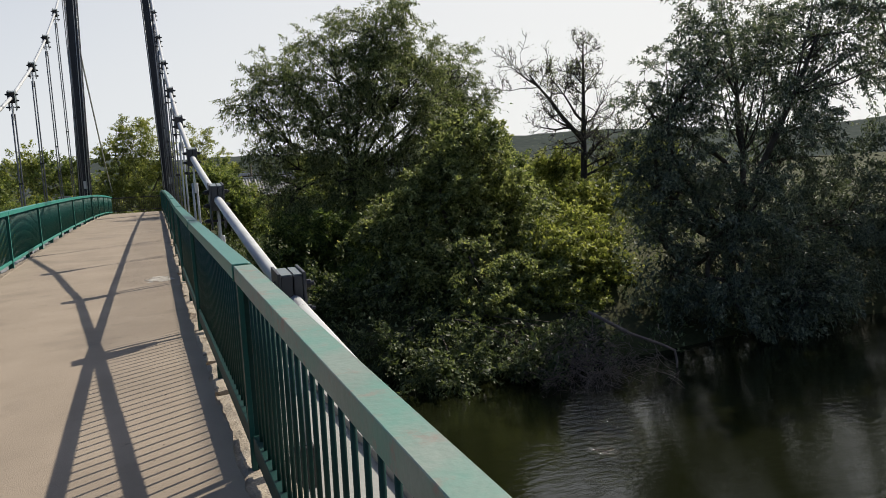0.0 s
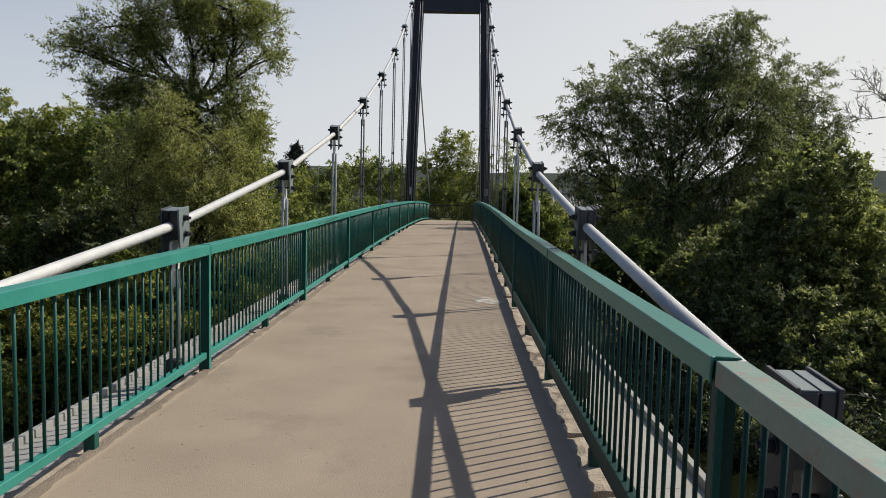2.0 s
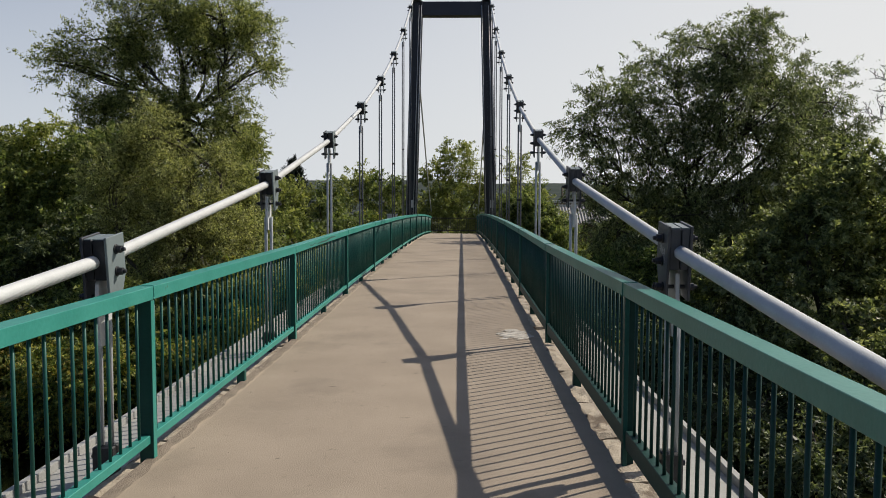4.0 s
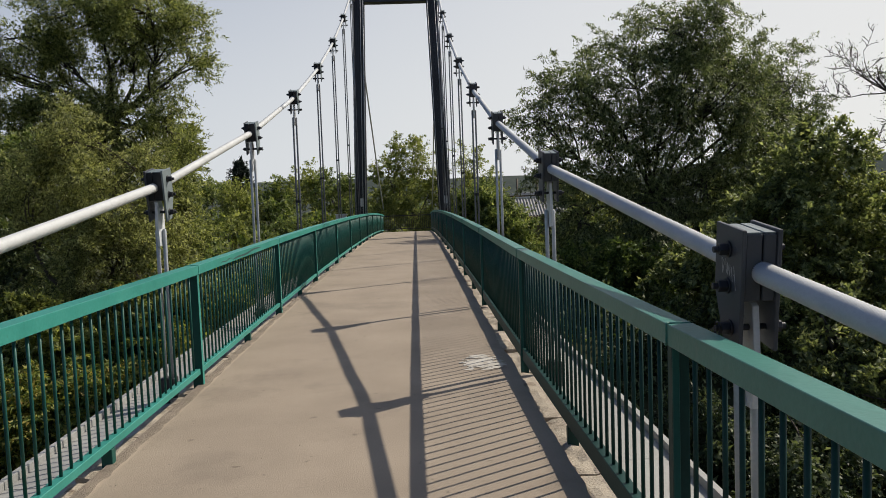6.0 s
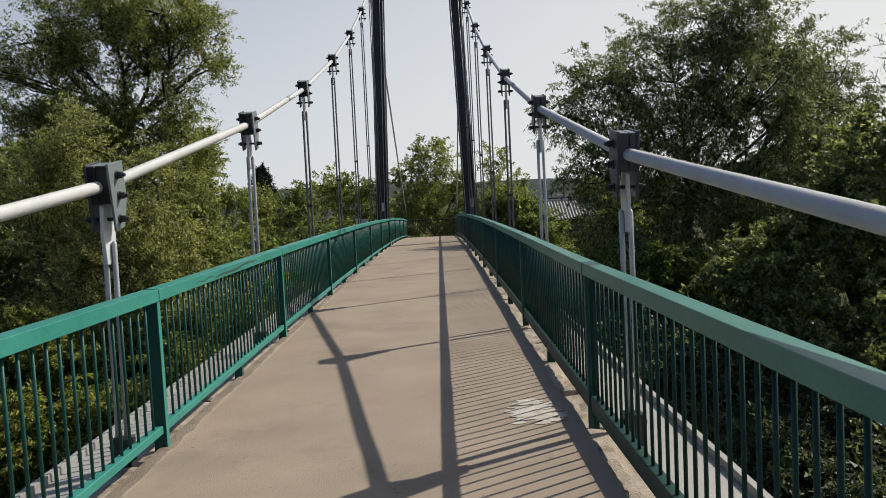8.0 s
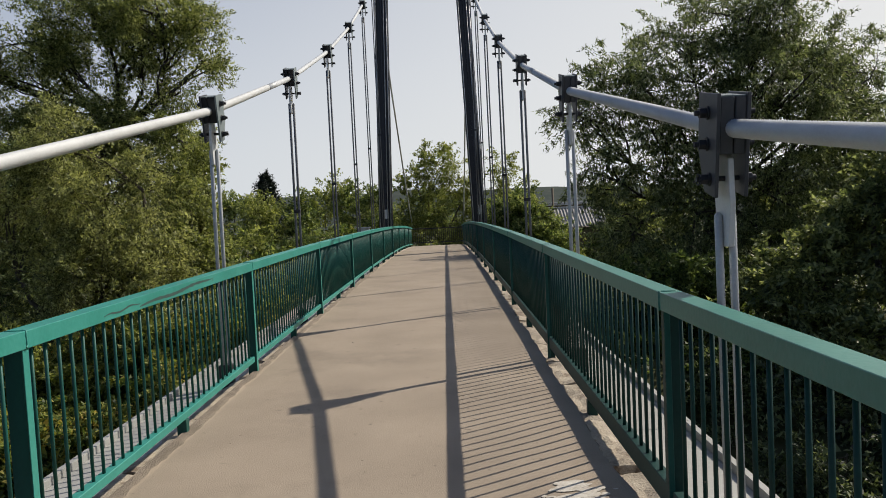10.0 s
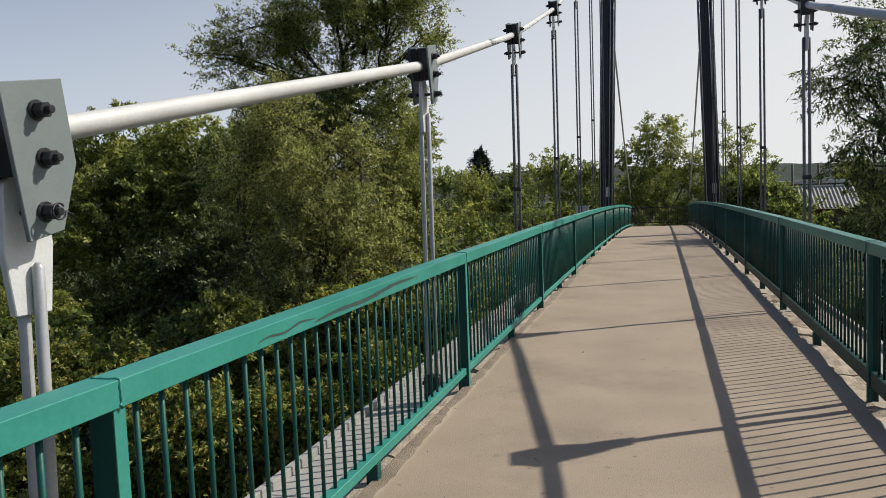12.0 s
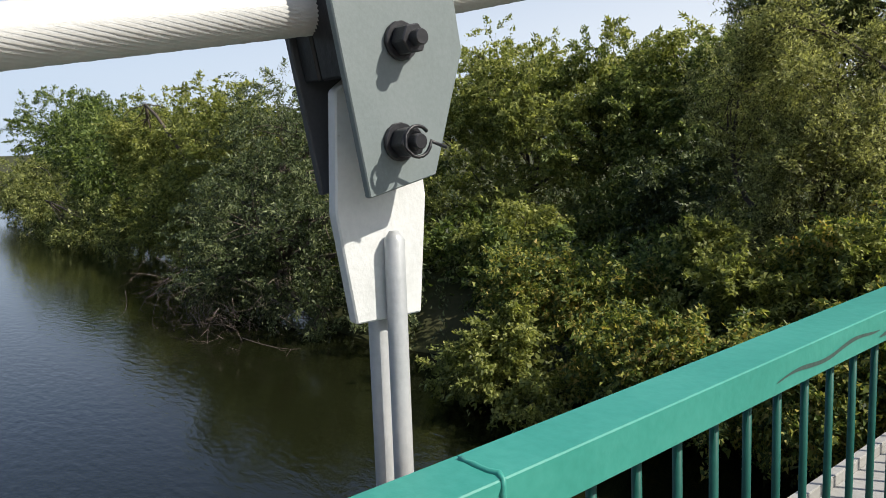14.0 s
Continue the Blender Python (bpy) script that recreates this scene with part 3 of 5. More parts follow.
def clamp(inner, paint, outer, core, near, far):
    """A cable clamp; inner: +1 where the deck lies towards +x. The origin lies on the cable, y along it."""
    c = tagged(new("cable_clamp"), "grey bolted steel clamp gripping the painted main cable", "clamp", "cable clamps")
    u0, top = -0.185, 0.13
    outline = [(u0, top + 0.028), (u0 + 0.235, top + 0.028), (u0 + 0.232, top - 0.228), (u0 + 0.132, top - 0.416), (u0 - 0.003, top - 0.422)]
    for s in (1, -1):
        w = near if s == inner else far
        a, b = (w - 0.016, w) if s > 0 else (-w, 0.016 - w)
        bm = prism_bm(outline, a, b)
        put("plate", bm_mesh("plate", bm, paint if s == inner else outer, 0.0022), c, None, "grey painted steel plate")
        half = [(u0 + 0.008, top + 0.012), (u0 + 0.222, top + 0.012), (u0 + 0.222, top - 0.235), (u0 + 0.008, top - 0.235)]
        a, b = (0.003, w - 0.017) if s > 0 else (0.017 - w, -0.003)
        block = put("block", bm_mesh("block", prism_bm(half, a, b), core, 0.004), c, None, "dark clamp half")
        # an added pale strip paints sunlight onto the block's top
        box("sunlit_strip", (a + 0.002, b - 0.002, u0 + 0.012, u0 + 0.218, top + 0.0125, top + 0.0185), M_GREY, block, 0.001, None, "pale strip painting sunlight onto the block top")
    for u, v in ((0.112, -0.058), (0.108, -0.196), (0.07, -0.348)):
        y, z = u0 + u, top + v
        bm = bmesh.new()
        ends = sorted((inner * (near + 0.06), -inner * (far + 0.06)))
        hex_nut(bm, ends[0], ends[1], 0.0125, y, z, 12)
        bolt = put("bolt", bm_mesh("bolt", bm, M_BLACK, 0.0015), c)
        for s in (1, -1):
            w = near if s == inner else far
            bm = bmesh.new()
            x0, x1 = sorted((s * (w + 0.0005), s * (w + 0.0085)))
            hex_nut(bm, x0, x1, 0.031, y, z, 14)
            put("washer", bm_mesh("washer", bm, M_BLACK, 0.0015), bolt)
            bm = bmesh.new()
            x0, x1 = sorted((s * (w + 0.009), s * (w + 0.041)))
            hex_nut(bm, x0, x1, 0.0245, y, z)
            put("nut", bm_mesh("nut", bm, M_BLACK, 0.002), bolt)
    # the split ring through the lower pin
    pts = []
    y, z = u0 + 0.07, top - 0.348
    for i in range(15):
        a = 0.5 + 5.6 * i / 14
        pts.append((inner * (near + 0.05 + 0.002 * i / 14), y + 0.024 * math.cos(a), z + 0.024 * math.sin(a)))
    pts.append((inner * (near + 0.054), y + 0.05, z - 0.02))
    v, f = tube(pts, [0.003] * len(pts), 6)
    put("split_ring", mesh_from("split_ring", v, f, M_BLACK, True), bolt)
    return c


def hanger(x, y, inner):
    """A hanger under the clamp at y: the white lug, two rods and the lower fork."""
    zc = cable_z(y, -inner)
    h = tagged(new("hanger"), "light grey double-rod hanger with a white lug plate", "hanger", "hangers")
    h.location = (x, y - 0.03, 0)
    lug = [(-0.09, zc - 0.15), (-0.05, zc - 0.12), (0.03, zc - 0.13), (0.07, zc - 0.2), (0.085, zc - 0.33), (0.066, zc - 0.54), (-0.07, zc - 0.54), (-0.1, zc - 0.35)]
    put("lug", bm_mesh("lug", prism_bm(lug, -0.013, 0.013), M_WHITE, 0.003), h, None, "white painted lug plate")
    low = deck_z(y) - 0.12
    for s in (1, -1):
        pts = [(s * 0.031, 0, zc - 0.385), (s * 0.031, 0, zc - 0.4), (s * 0.031, 0, (zc + low) / 2), (s * 0.031, 0, low)]
        v, f = tube(pts, [0.008, 0.018, 0.018, 0.018], 12)
        put("rod", mesh_from("rod", v, f, M_ROD if y < 18 else M_ROD_BACKLIT, True), h)
    if y > 18:
        box("spacer", (-0.05, 0.05, -0.022, 0.022, (zc * 0.45 + low * 0.55), (zc * 0.45 + low * 0.55) + 0.05), M_DARK, h, 0.004)
    fork = box("fork", (-0.065, 0.065, -0.06, 0.06, low - 0.06, low + 0.2), M_DARK, h, 0.008, None, "dark bolted fork at the walkway")
    bm = bmesh.new()
    hex_nut(bm, -0.09, 0.09, 0.02, 0, low + 0.13)
    put("pin", bm_mesh("pin", bm, M_BLACK, 0.002), fork)
    return h


def main_cable(x):
    """The painted strand cable; its strands are real ridges along the stretch that the camera passes."""
    ys, rings, faces = [], [], []
    strands, r = 34, 0.04
    sides = strands * 2
    y = 4.0
    while y < 19.0:
        ys.append(y)
        y += 0.036
    for i, y in enumerate(ys):
        c = Vector((x + (widen(y, 0.0008) if x > 0 else 0), y, cable_z(y, 1 if x > 0 else -1)))
        d = Vector((0, 1, 0.0132 * (y + 1.8))).normalized()
        u = Vector((1, 0, 0)).cross(d)
        turn = -i * 0.036 * math.tan(radians(20)) / r
        for k in range(sides):
            a = 2 * math.pi * k / sides + turn
            rr = r + (0.0016 if k % 2 else -0.0034)
            rings.append(c + Vector((1, 0, 0)) * (math.cos(a) * rr) + u * (math.sin(a) * rr))
        if i:
            o = i * sides
            for k in range(sides):
                j = (k + 1) % sides
                faces.append((o - sides + k, o - sides + j, o + j, o + k))
    for a, b, n in ((-46.0, 4.0, 60), (19.0, TOWER_Y, 34)):
        path = [(x + (widen(a + (b - a) * i / n, 0.0008) if x > 0 else 0), a + (b - a) * i / n, cable_z(a + (b - a) * i / n, 1 if x > 0 else -1)) for i in range(n + 1)]
        tube(path, [r] * (n + 1), 14, rings, faces)
    # over the saddle and down to the far anchor
    path = [(x, TOWER_Y, cable_z(TOWER_Y, 1 if x > 0 else -1)), (x, 45, 7.9), (x, 52, 4.8), (x, 58, 2.4), (x, 64, 0.6), (x, 69, -0.9)]
    tube(path, [r] * len(path), 12, rings, faces)
    ob = put("main_cable", mesh_from("main_cable", rings, faces, M_CABLE, False))
    ob.data.polygons.foreach_set("use_smooth", [True] * len(ob.data.polygons))
    return tagged(ob, "white painted twisted steel main cable of the footbridge", "cable", "main cables")


def suspension():
    for x, inner in ((LX, 1), (RX, -1)):
        main_cable(x)
        # Shade goes into the colours: darker right and outer plates, dark blocks.
        c = clamp(inner, M_GREY, M_GREY_SHADED, M_BLACK, 0.094, 0.07) if inner > 0 else clamp(inner, M_GREY_SHADED, M_GREY_SHADED, M_GREY_SHADED, 0.08, 0.066)
        first = True
        for k in range(-5, 7):
            y = Y0 + k * PITCH
            dx = widen(y, 0.0008) if x > 0 else 0
            m = Matrix.Translation((x + dx, y + (0.016 if inner > 0 else 0), cable_z(y, -inner))) @ Matrix.Rotation(math.atan(0.0132 * (y + 1.8)), 4, "X")
            if first:
                c.matrix_basis, first = m, False
            else:
                copy_thing(c, m)
            hanger(x + dx, y, inner)


def tower():
    t = tagged(new("bridge_tower"), "tall navy black steel portal tower of the footbridge", "tower")
    t.location = (0, TOWER_Y, 0)
    legs = []
    for xb, xt in ((-2.86, -2.62), (0.79, 0.55)):
        slope = (xt - xb) / (10.4 - 1.5)

        def at(z, dx, dy):
            return (xb + slope * (z - 1.5) + dx, dy, z)

        def upright(nm, parent, dx0, dx1, dy0, dy1):
            bm = bmesh.new()
            vs = [bm.verts.new(at(z, dx, dy)) for z in (-3.2, 11.1) for dx, dy in ((dx0, dy0), (dx1, dy0), (dx1, dy1), (dx0, dy1))]
            for q in ((3, 2, 1, 0), (4, 5, 6, 7), (0, 1, 5, 4), (1, 2, 6, 5), (2, 3, 7, 6), (3, 0, 4, 7)):
                bm.faces.new([vs[i] for i in q])
            return put(nm, bm_mesh(nm, bm, M_NAVY, 0.006), parent)
        leg = upright("leg", t, -0.17, 0.17, -0.22, 0.22)
        for d in ((-0.25, -0.171, -0.3, -0.18), (0.171, 0.25, -0.3, -0.18), (-0.25, -0.171, 0.18, 0.3), (0.171, 0.25, 0.18, 0.3), (-0.04, 0.04, -0.28, -0.221)):
            upright("flange", leg, *d)
        # Added silver rods stand in for the pale lines of the flanges.
        for dx in (-0.21, 0.1, 0.21):
            p, q = Vector(at(0.2, dx, -0.315)), Vector(at(10.9, dx, -0.315))
            put("cable_conduit", rod_mesh("cable_conduit", p, q, 0.016, M_ROD, 8), leg)
        sx = xb + slope * 0.2
        box("notice", (sx - 0.02, sx + 0.13, -0.306, -0.301, 1.75, 2.1), M_STICKER, leg, 0.001, None, "small pale paper notice")
        box("saddle", (xt - 0.2, xt + 0.2, -0.4, 0.4, 11.1, 11.3), M_NAVY, t, 0.03)
        box("footing", (xb - 0.7, xb + 0.7, -0.7, 0.7, -3.6, -2.2), M_CONCRETE, t, 0.03, None, "grey concrete footing")
    box("crossbeam", (-2.5, 0.42, -0.22, 0.22, 10.47, 11.1), M_NAVY, t, 0.01)
    box("crossbeam", (-2.75, 0.62, -0.25, 0.25, -1.1, -0.6), M_NAVY, t, 0.01)
    b = tagged(new("utility_box"), "small pale metal utility box beside the tower leg", "utility box")
    b.location = (-3.75, TOWER_Y, 0)
    box("case", (-0.22, 0.22, -0.15, 0.15, 1.1, 1.42), M_PALE, b, 0.01)
    box("lid", (-0.26, 0.26, -0.2, 0.2, 1.421, 1.46), M_WHITE, b, 0.008)
    box("bracket", (-0.05, 0.7, -0.04, 0.04, 1.02, 1.099), M_DARK, b, 0.004)


# ---------- ground and water ----------
def bank_y(x):
    return 25.0 - 4.8 * smooth(-6, 9, x) + 0.9 * math.sin(x * 0.09 + 0.6) + 0.8 * math.sin(x * 0.31) + (0.02 * abs(x) if x < -40 else 0)


def ground_z(x, y):
    n = noise.fractal(Vector((x * 0.12, y * 0.12, 0)), 0.9, 2, 4)
    far = smooth(-2, 9, y - bank_y(x))
    near = smooth(-2, 9, -32 - y)
    land = max(far, near)
    # An unseen slope behind the camera, added to block low sky light.
    rise = 14 * smooth(-36, -56, y) * (1 + 0.3 * n)
    return -7.2 + land * 4.4 + 0.25 * n * (0.3 + land) + rise


def ground():
    def lines(a, b, inner0, inner1, step):
        v = [inner0 + i * step for i in range(int((inner1 - inner0) / step) + 1)]
        s, x = step, v[-1]
        while x < b:
            s *= 1.35
            x += s
            v.append(x)
        s, x = step, v[0]
        while x > a:
            s *= 1.35
            x -= s
            v.insert(0, x)
        return v
    xs = lines(-3500, 3500, -70, 60, 1.6)
    ys = lines(-3500, 3500, -40, 70, 1.6)
    g = grid_strip("ground", xs, ys, lambda x, y: ground_z(x, y) if abs(x) < 600 and abs(y) < 600 else -2.8, M_EARTH, 0, "structure", "overgrown dark river bank and meadow earth", "ground")
    g.data.polygons.foreach_set("use_smooth", [True] * len(g.data.polygons))
    w = put("water", mesh_from("water", [(-900, -34, WATER_Z), (900, -34, WATER_Z), (900, 30, WATER_Z), (-900, 30, WATER_Z)], [(0, 1, 2, 3)], M_WATER))
    tagged(w, "dark slow river water with small ripples", "water", "", "structure")
    # wooded hills far off
    v, fc = [], []
    n = 160
    for j in range(8):
        for i in range(n + 1):
            a = radians(-75 + 150 * i / n)
            d = 1300 + j * 110
            ridge = 90 + 32 * noise.fractal(Vector((a * 3, 2, 0)), 0.8, 2, 3) + 5 * noise.noise(Vector((a * 60, j, 5)))
            h = ridge * math.sin(math.pi * 0.5 * j / 7)
            v.append((d * math.sin(a), d * math.cos(a), -6 + h))
    for j in range(7):
        for i in range(n):
            o = j * (n + 1) + i
            fc.append((o, o + 1, o + n + 2, o + n + 1))
    hb = put("backdrop", mesh_from("backdrop", v, fc, M_HILL, True))
    tagged(hb, "low hazy wooded hills on the horizon", "hills", "", "structure")


# ---------- trees ----------
def leaf_mesh(name, clumps, outs, rng, per, spread, size, droop, mat, slim, corners=3, flat=1.0):
    """Leaves as small blades in sprays: each spray follows a twig that runs outwards and bends down at its tip."""
    n = len(clumps)
    twig = np.asarray(outs) * 0.7 + rng.normal(0, 0.62, (n, 3)) + np.array((0, 0, 0.3 - 0.5 * droop))
    twig /= np.linalg.norm(twig, axis=1, keepdims=True)
    reach = spread * rng.uniform(1.3, 3.2, (n, 1))
    c, o, reach = (np.repeat(np.asarray(q), per, axis=0) for q in (clumps, twig, reach))
    k = len(c)
    u = rng.uniform(-0.35, 1, (k, 1))
    p = c + o * reach * u + rng.normal(0, 1, (k, 3)) * spread * (0.42 - 0.24 * np.abs(u)) * np.array((1, 1, 0.75 * flat + 0.1))
    p[:, 2] -= (np.maximum(u, 0) ** 2 * reach * droop * 0.7)[:, 0]
    d = rng.normal(0, 0.55, (k, 3)) + o * 0.7
    d[:, 2] -= droop
    d /= np.linalg.norm(d, axis=1, keepdims=True)
    s = np.cross(d, rng.normal(0, 0.8, (k, 3)) + np.array((0, 0, 1.3)))
    s /= np.linalg.norm(s, axis=1, keepdims=True) + 1e-9
    ln = size * rng.uniform(0.6, 1.3, (k, 1))
    w = ln * slim
    v = np.empty((k, corners, 3))
    if corners == 4:
        v[:, 0] = p
        v[:, 1] = p + d * ln * 0.45 + s * w * 0.5
        v[:, 2] = p + d * ln
        v[:, 3] = p + d * ln * 0.45 - s * w * 0.5
    else:
        v[:, 0] = p + s * w * 0.62
        v[:, 1] = p + d * ln
        v[:, 2] = p - s * w * 0.62
    me = bpy.data.meshes.new(name)
    me.vertices.add(k * corners)
    me.vertices.foreach_set("co", v.reshape(-1))
    me.loops.add(k * corners)
    me.loops.foreach_set("vertex_index", np.arange(k * corners))
    me.polygons.add(k)
    me.polygons.foreach_set("loop_start", np.arange(k) * corners)
    me.polygons.foreach_set("loop_total", np.full(k, corners))
    me.materials.append(mat)
    me.update(calc_edges=True)
    return me


def bent(a, b, rng, n=5, sag=0.08):
    a, b = Vector(a), Vector(b)
    l = (b - a).length
    off = Vector(rng.normal(0, sag * l, 3))
    return [a.lerp(b, i / n) + off * math.sin(math.pi * i / n) for i in range(n + 1)]


def tree(name, label, category, base, lobes, leaf, seed, clumps=700, per=60, spread=0.35, size=0.16, droop=0.35, slim=0.35, trunk=0.2, group="", subs=9, fork=0.45, hollow=0.55, bark=None, corners=3, core=0.57, fork_at=None, limbs=0.62):
    """lobes: (x, y, z, radius, height factor) of the crown's main masses."""
    clumps, per, spread, size = int(clumps * 0.62), int(per * 1.55), spread, size * 0.95
    rng = np.random.default_rng(seed)
    t = tagged(new(name), label, category, group)
    t.location = base
    bx, by, bz = base
    total = sum(l[3] ** 2 for l in lobes)
    pts, outs, inner, inner_outs = [], [], [], []
    v, f = [], []
    mid = np.mean([l[:3] for l in lobes], axis=0) - np.array(base)
    top = mid * fork
    top[2] = max(top[2], 0.5)
    if fork_at is not None:
        top = np.array(fork_at) - np.array(base)
    tubes = bent((0, 0, -0.4), top, rng, 5, 0.03)
    tube(tubes, [trunk * (1.25 - 0.5 * i / 5) for i in range(6)], 9, v, f)
    for lx, ly, lz, r, hf in lobes:
        c = np.array((lx - bx, ly - by, lz - bz))
        limb = bent(top, c, rng, 5, 0.12)
        tube(limb, [trunk * limbs * (1 - 0.68 * i / 5) for i in range(6)], 7, v, f)
        n = max(8, int(clumps * r * r / total))
        ns = max(6, int(1.7 * subs * (r / 2) ** 0.9))
        centres = []
        for _ in range(ns):
            d = rng.normal(0, 1, 3)
            d /= np.linalg.norm(d)
            rad = r * rng.uniform(0.5, 0.95)
            q = c + d * rad * np.array((1, 1, hf))
            centres.append((q, d, r * rng.uniform(0.22, 0.42)))
            k = limb[3 + int(rng.integers(0, 3))]
            tube(bent(k, q, rng, 4, 0.08), [trunk * 0.2, trunk * 0.16, trunk * 0.11, trunk * 0.07, trunk * 0.03], 3, v, f)
        for i in range(int(n * core)):
            d = rng.normal(0, 1, 3)
            d /= np.linalg.norm(d)
            inner.append(c + d * r * rng.uniform(0.05, 0.6) * np.array((1, 1, hf)))
            inner_outs.append(d)
        for i in range(n):
            if i % 5 == 0:
                d = rng.normal(0, 1, 3)
                d /= np.linalg.norm(d)
                q = c + d * r * (hollow + (1 - hollow) * rng.uniform() ** 0.5) * np.array((1, 1, hf))
            else:
                q0, _, sr = centres[int(rng.integers(0, ns))]
                d = rng.normal(0, 1, 3)
                d /= np.linalg.norm(d)
                q = q0 + d * sr * rng.uniform(0.3, 1.0) ** 0.6
            o = q - c
            o = o / (np.linalg.norm(o) + 1e-6)
            pts.append(q)
            outs.append(o)
    put("trunk", mesh_from("trunk", v, f, bark or M_BARK, True), t)
    put("crown", leaf_mesh("crown", pts, outs, rng, per, spread, size, droop, leaf, slim, corners, 0.6), t)
    put("inner_crown", leaf_mesh("inner_crown", inner, inner_outs, rng, 24, spread * 1.5, size * 1.2, droop, leaf, slim * 1.2, 3), t, None, "shaded inner foliage")
    return t


def undergrowth():
    """Weeds, reeds and low shoots that cover the banks."""
    rng = np.random.default_rng(91)
    pts, outs = [], []
    while len(pts) < 2500:
        x, y = rng.uniform(-48, 40), rng.uniform(20.5, 52)
        if y < bank_y(x) + 1.2 or (-4 < x < 2 and y > 50):
            continue
        pts.append((x, y, ground_z(x, y) + rng.uniform(0.05, 0.9)))
        outs.append((0, 0, 1))
    ob = put("undergrowth", leaf_mesh("undergrowth", pts, outs, rng, 26, 0.36, 0.17, -0.2, L_SHADE, 0.4, 3))
    tagged(ob, "low green weeds and shoots covering the river bank", "undergrowth", "", "stuff")


def dead_tree(base, seed, label, spread=0.9, trunk=0.3):
    rng = np.random.default_rng(seed)
    t = tagged(new("dead_tree"), label, "tree")
    t.location = base
    v, f, tips, outs = [], [], [], []

    def grow(p, d, length, r, level):
        n = 5
        path, q, e = [p], p, d
        for _ in range(n):
            e = (e + Vector(rng.normal(0, 0.16, 3)) + Vector((0, 0, 0.06))).normalized()
            q = q + e * (length / n)
            path.append(q)
        tube(path, [max(0.015, r * (1 - 0.75 * i / n)) for i in range(n + 1)], 7 if level < 2 else 3, v, f)
        if level >= 3:
            tips.append(q), outs.append(e)
        if level >= 4:
            return
        for _ in range((0, 10, 7, 5)[level]):
            i = int(rng.integers(1, n + 1))
            out = Vector(rng.normal(0, 1, 3))
            out = (out - e * out.dot(e)).normalized()
            grow(path[i], (e * 0.7 + out * spread * 0.9).normalized(), length * rng.uniform(0.28, 0.5), r * (1 - 0.75 * i / n) * 0.6, level + 1)
    # the leader with short side branches all the way up, and two long limbs
    lead = bent((0, 0, -0.4), (0.7, 0.3, 12.4), rng, 12, 0.02)
    tube(lead, [trunk * (1 - 0.078 * i) for i in range(13)], 9, v, f)
    for i in range(26):
        k = int(rng.integers(4, 12))
        a = rng.uniform(0, 6.28)
        e = Vector((math.cos(a), math.sin(a), rng.uniform(0.15, 0.9))).normalized()
        grow(lead[k].lerp(lead[k + 1], rng.uniform()), e, (12.6 - k) * rng.uniform(0.2, 0.36) + 0.4, trunk * (0.34 - 0.02 * k), 2)
    for k, tip, r in ((6, (-4.4, 0, 9.6), 0.55), (5, (3.3, 0.4, 6.4), 0.36), (7, (-2.2, 0.8, 9.8), 0.3), (4, (2.6, -0.5, 4.6), 0.3)):
        e = Vector(tip) - lead[k]
        grow(lead[k], e.normalized(), e.length * 0.9, trunk * r, 1)
    put("trunk", mesh_from("trunk", v, f, M_DEADWOOD, True), t)
    put("crown", leaf_mesh("crown", tips, outs, rng, 3, 0.16, 0.1, 0.2, L_WILLOW, 0.35, 3), t, None, "few small grey leaves")
    return t


def brushwood(label, x, y, w, seed, n=260, length=2.2, rise=0.8, fall=-0.2, thick=0.02):
    """Dry branches hanging into the water's edge, each with its side twigs. fall: how steeply they run down."""
    rng = np.random.default_rng(seed)
    v, f = [], []
    for _ in range(n):
        p = Vector((x + rng.normal(0, w), y + rng.normal(0, 0.7), WATER_Z + abs(rng.normal(0, rise)) + 0.05))
        a = rng.uniform(0, 6.28)
        d = Vector((math.cos(a), math.sin(a) * 0.7, fall + rng.normal(0, 0.35))).normalized() * length * rng.uniform(0.3, 1)
        path = bent(p, p + d, rng, 4, 0.12)
        r = thick * rng.uniform(0.3, 1)
        tube(path, [r, r * 0.9, r * 0.7, r * 0.5, r * 0.25], 3, v, f)
        for q in path[1:4]:
            e = (d.normalized() + Vector(rng.normal(0, 0.7, 3))).normalized() * length * rng.uniform(0.12, 0.35)
            tube(bent(q, q + e, rng, 2, 0.1), [r * 0.5, r * 0.4, r * 0.2], 3, v, f)
    ob = put("brushwood", mesh_from("brushwood", v, f, M_TWIG, True))
    return tagged(ob, label, "brushwood", "", "stuff")


def spruce(base, height, width, seed):
    rng = np.random.default_rng(seed)
    t = tagged(new("spruce_tree"), "dark conical spruce standing above the far trees", "tree")
    t.location = base
    v, f = tube([(0, 0, -0.3), (0, 0, height)], [0.18, 0.02], 7)
    put("trunk", mesh_from("trunk", v, f, M_BARK, True), t)
    pts, outs = [], []
    for _ in range(900):
        h = rng.uniform(0.05, 1) ** 0.8
        r = width * min(1.0, 2.4 * (1.03 - h)) * rng.uniform(0.2, 1)
        a = rng.uniform(0, 6.28)
        pts.append((r * math.cos(a), r * math.sin(a), h * height - 0.25 * r))
        outs.append((math.cos(a), math.sin(a), -0.2))
    put("crown", leaf_mesh("crown", pts, outs, rng, 24, 0.3, 0.3, 0.2, L_NEEDLE, 0.3), t)
    return t


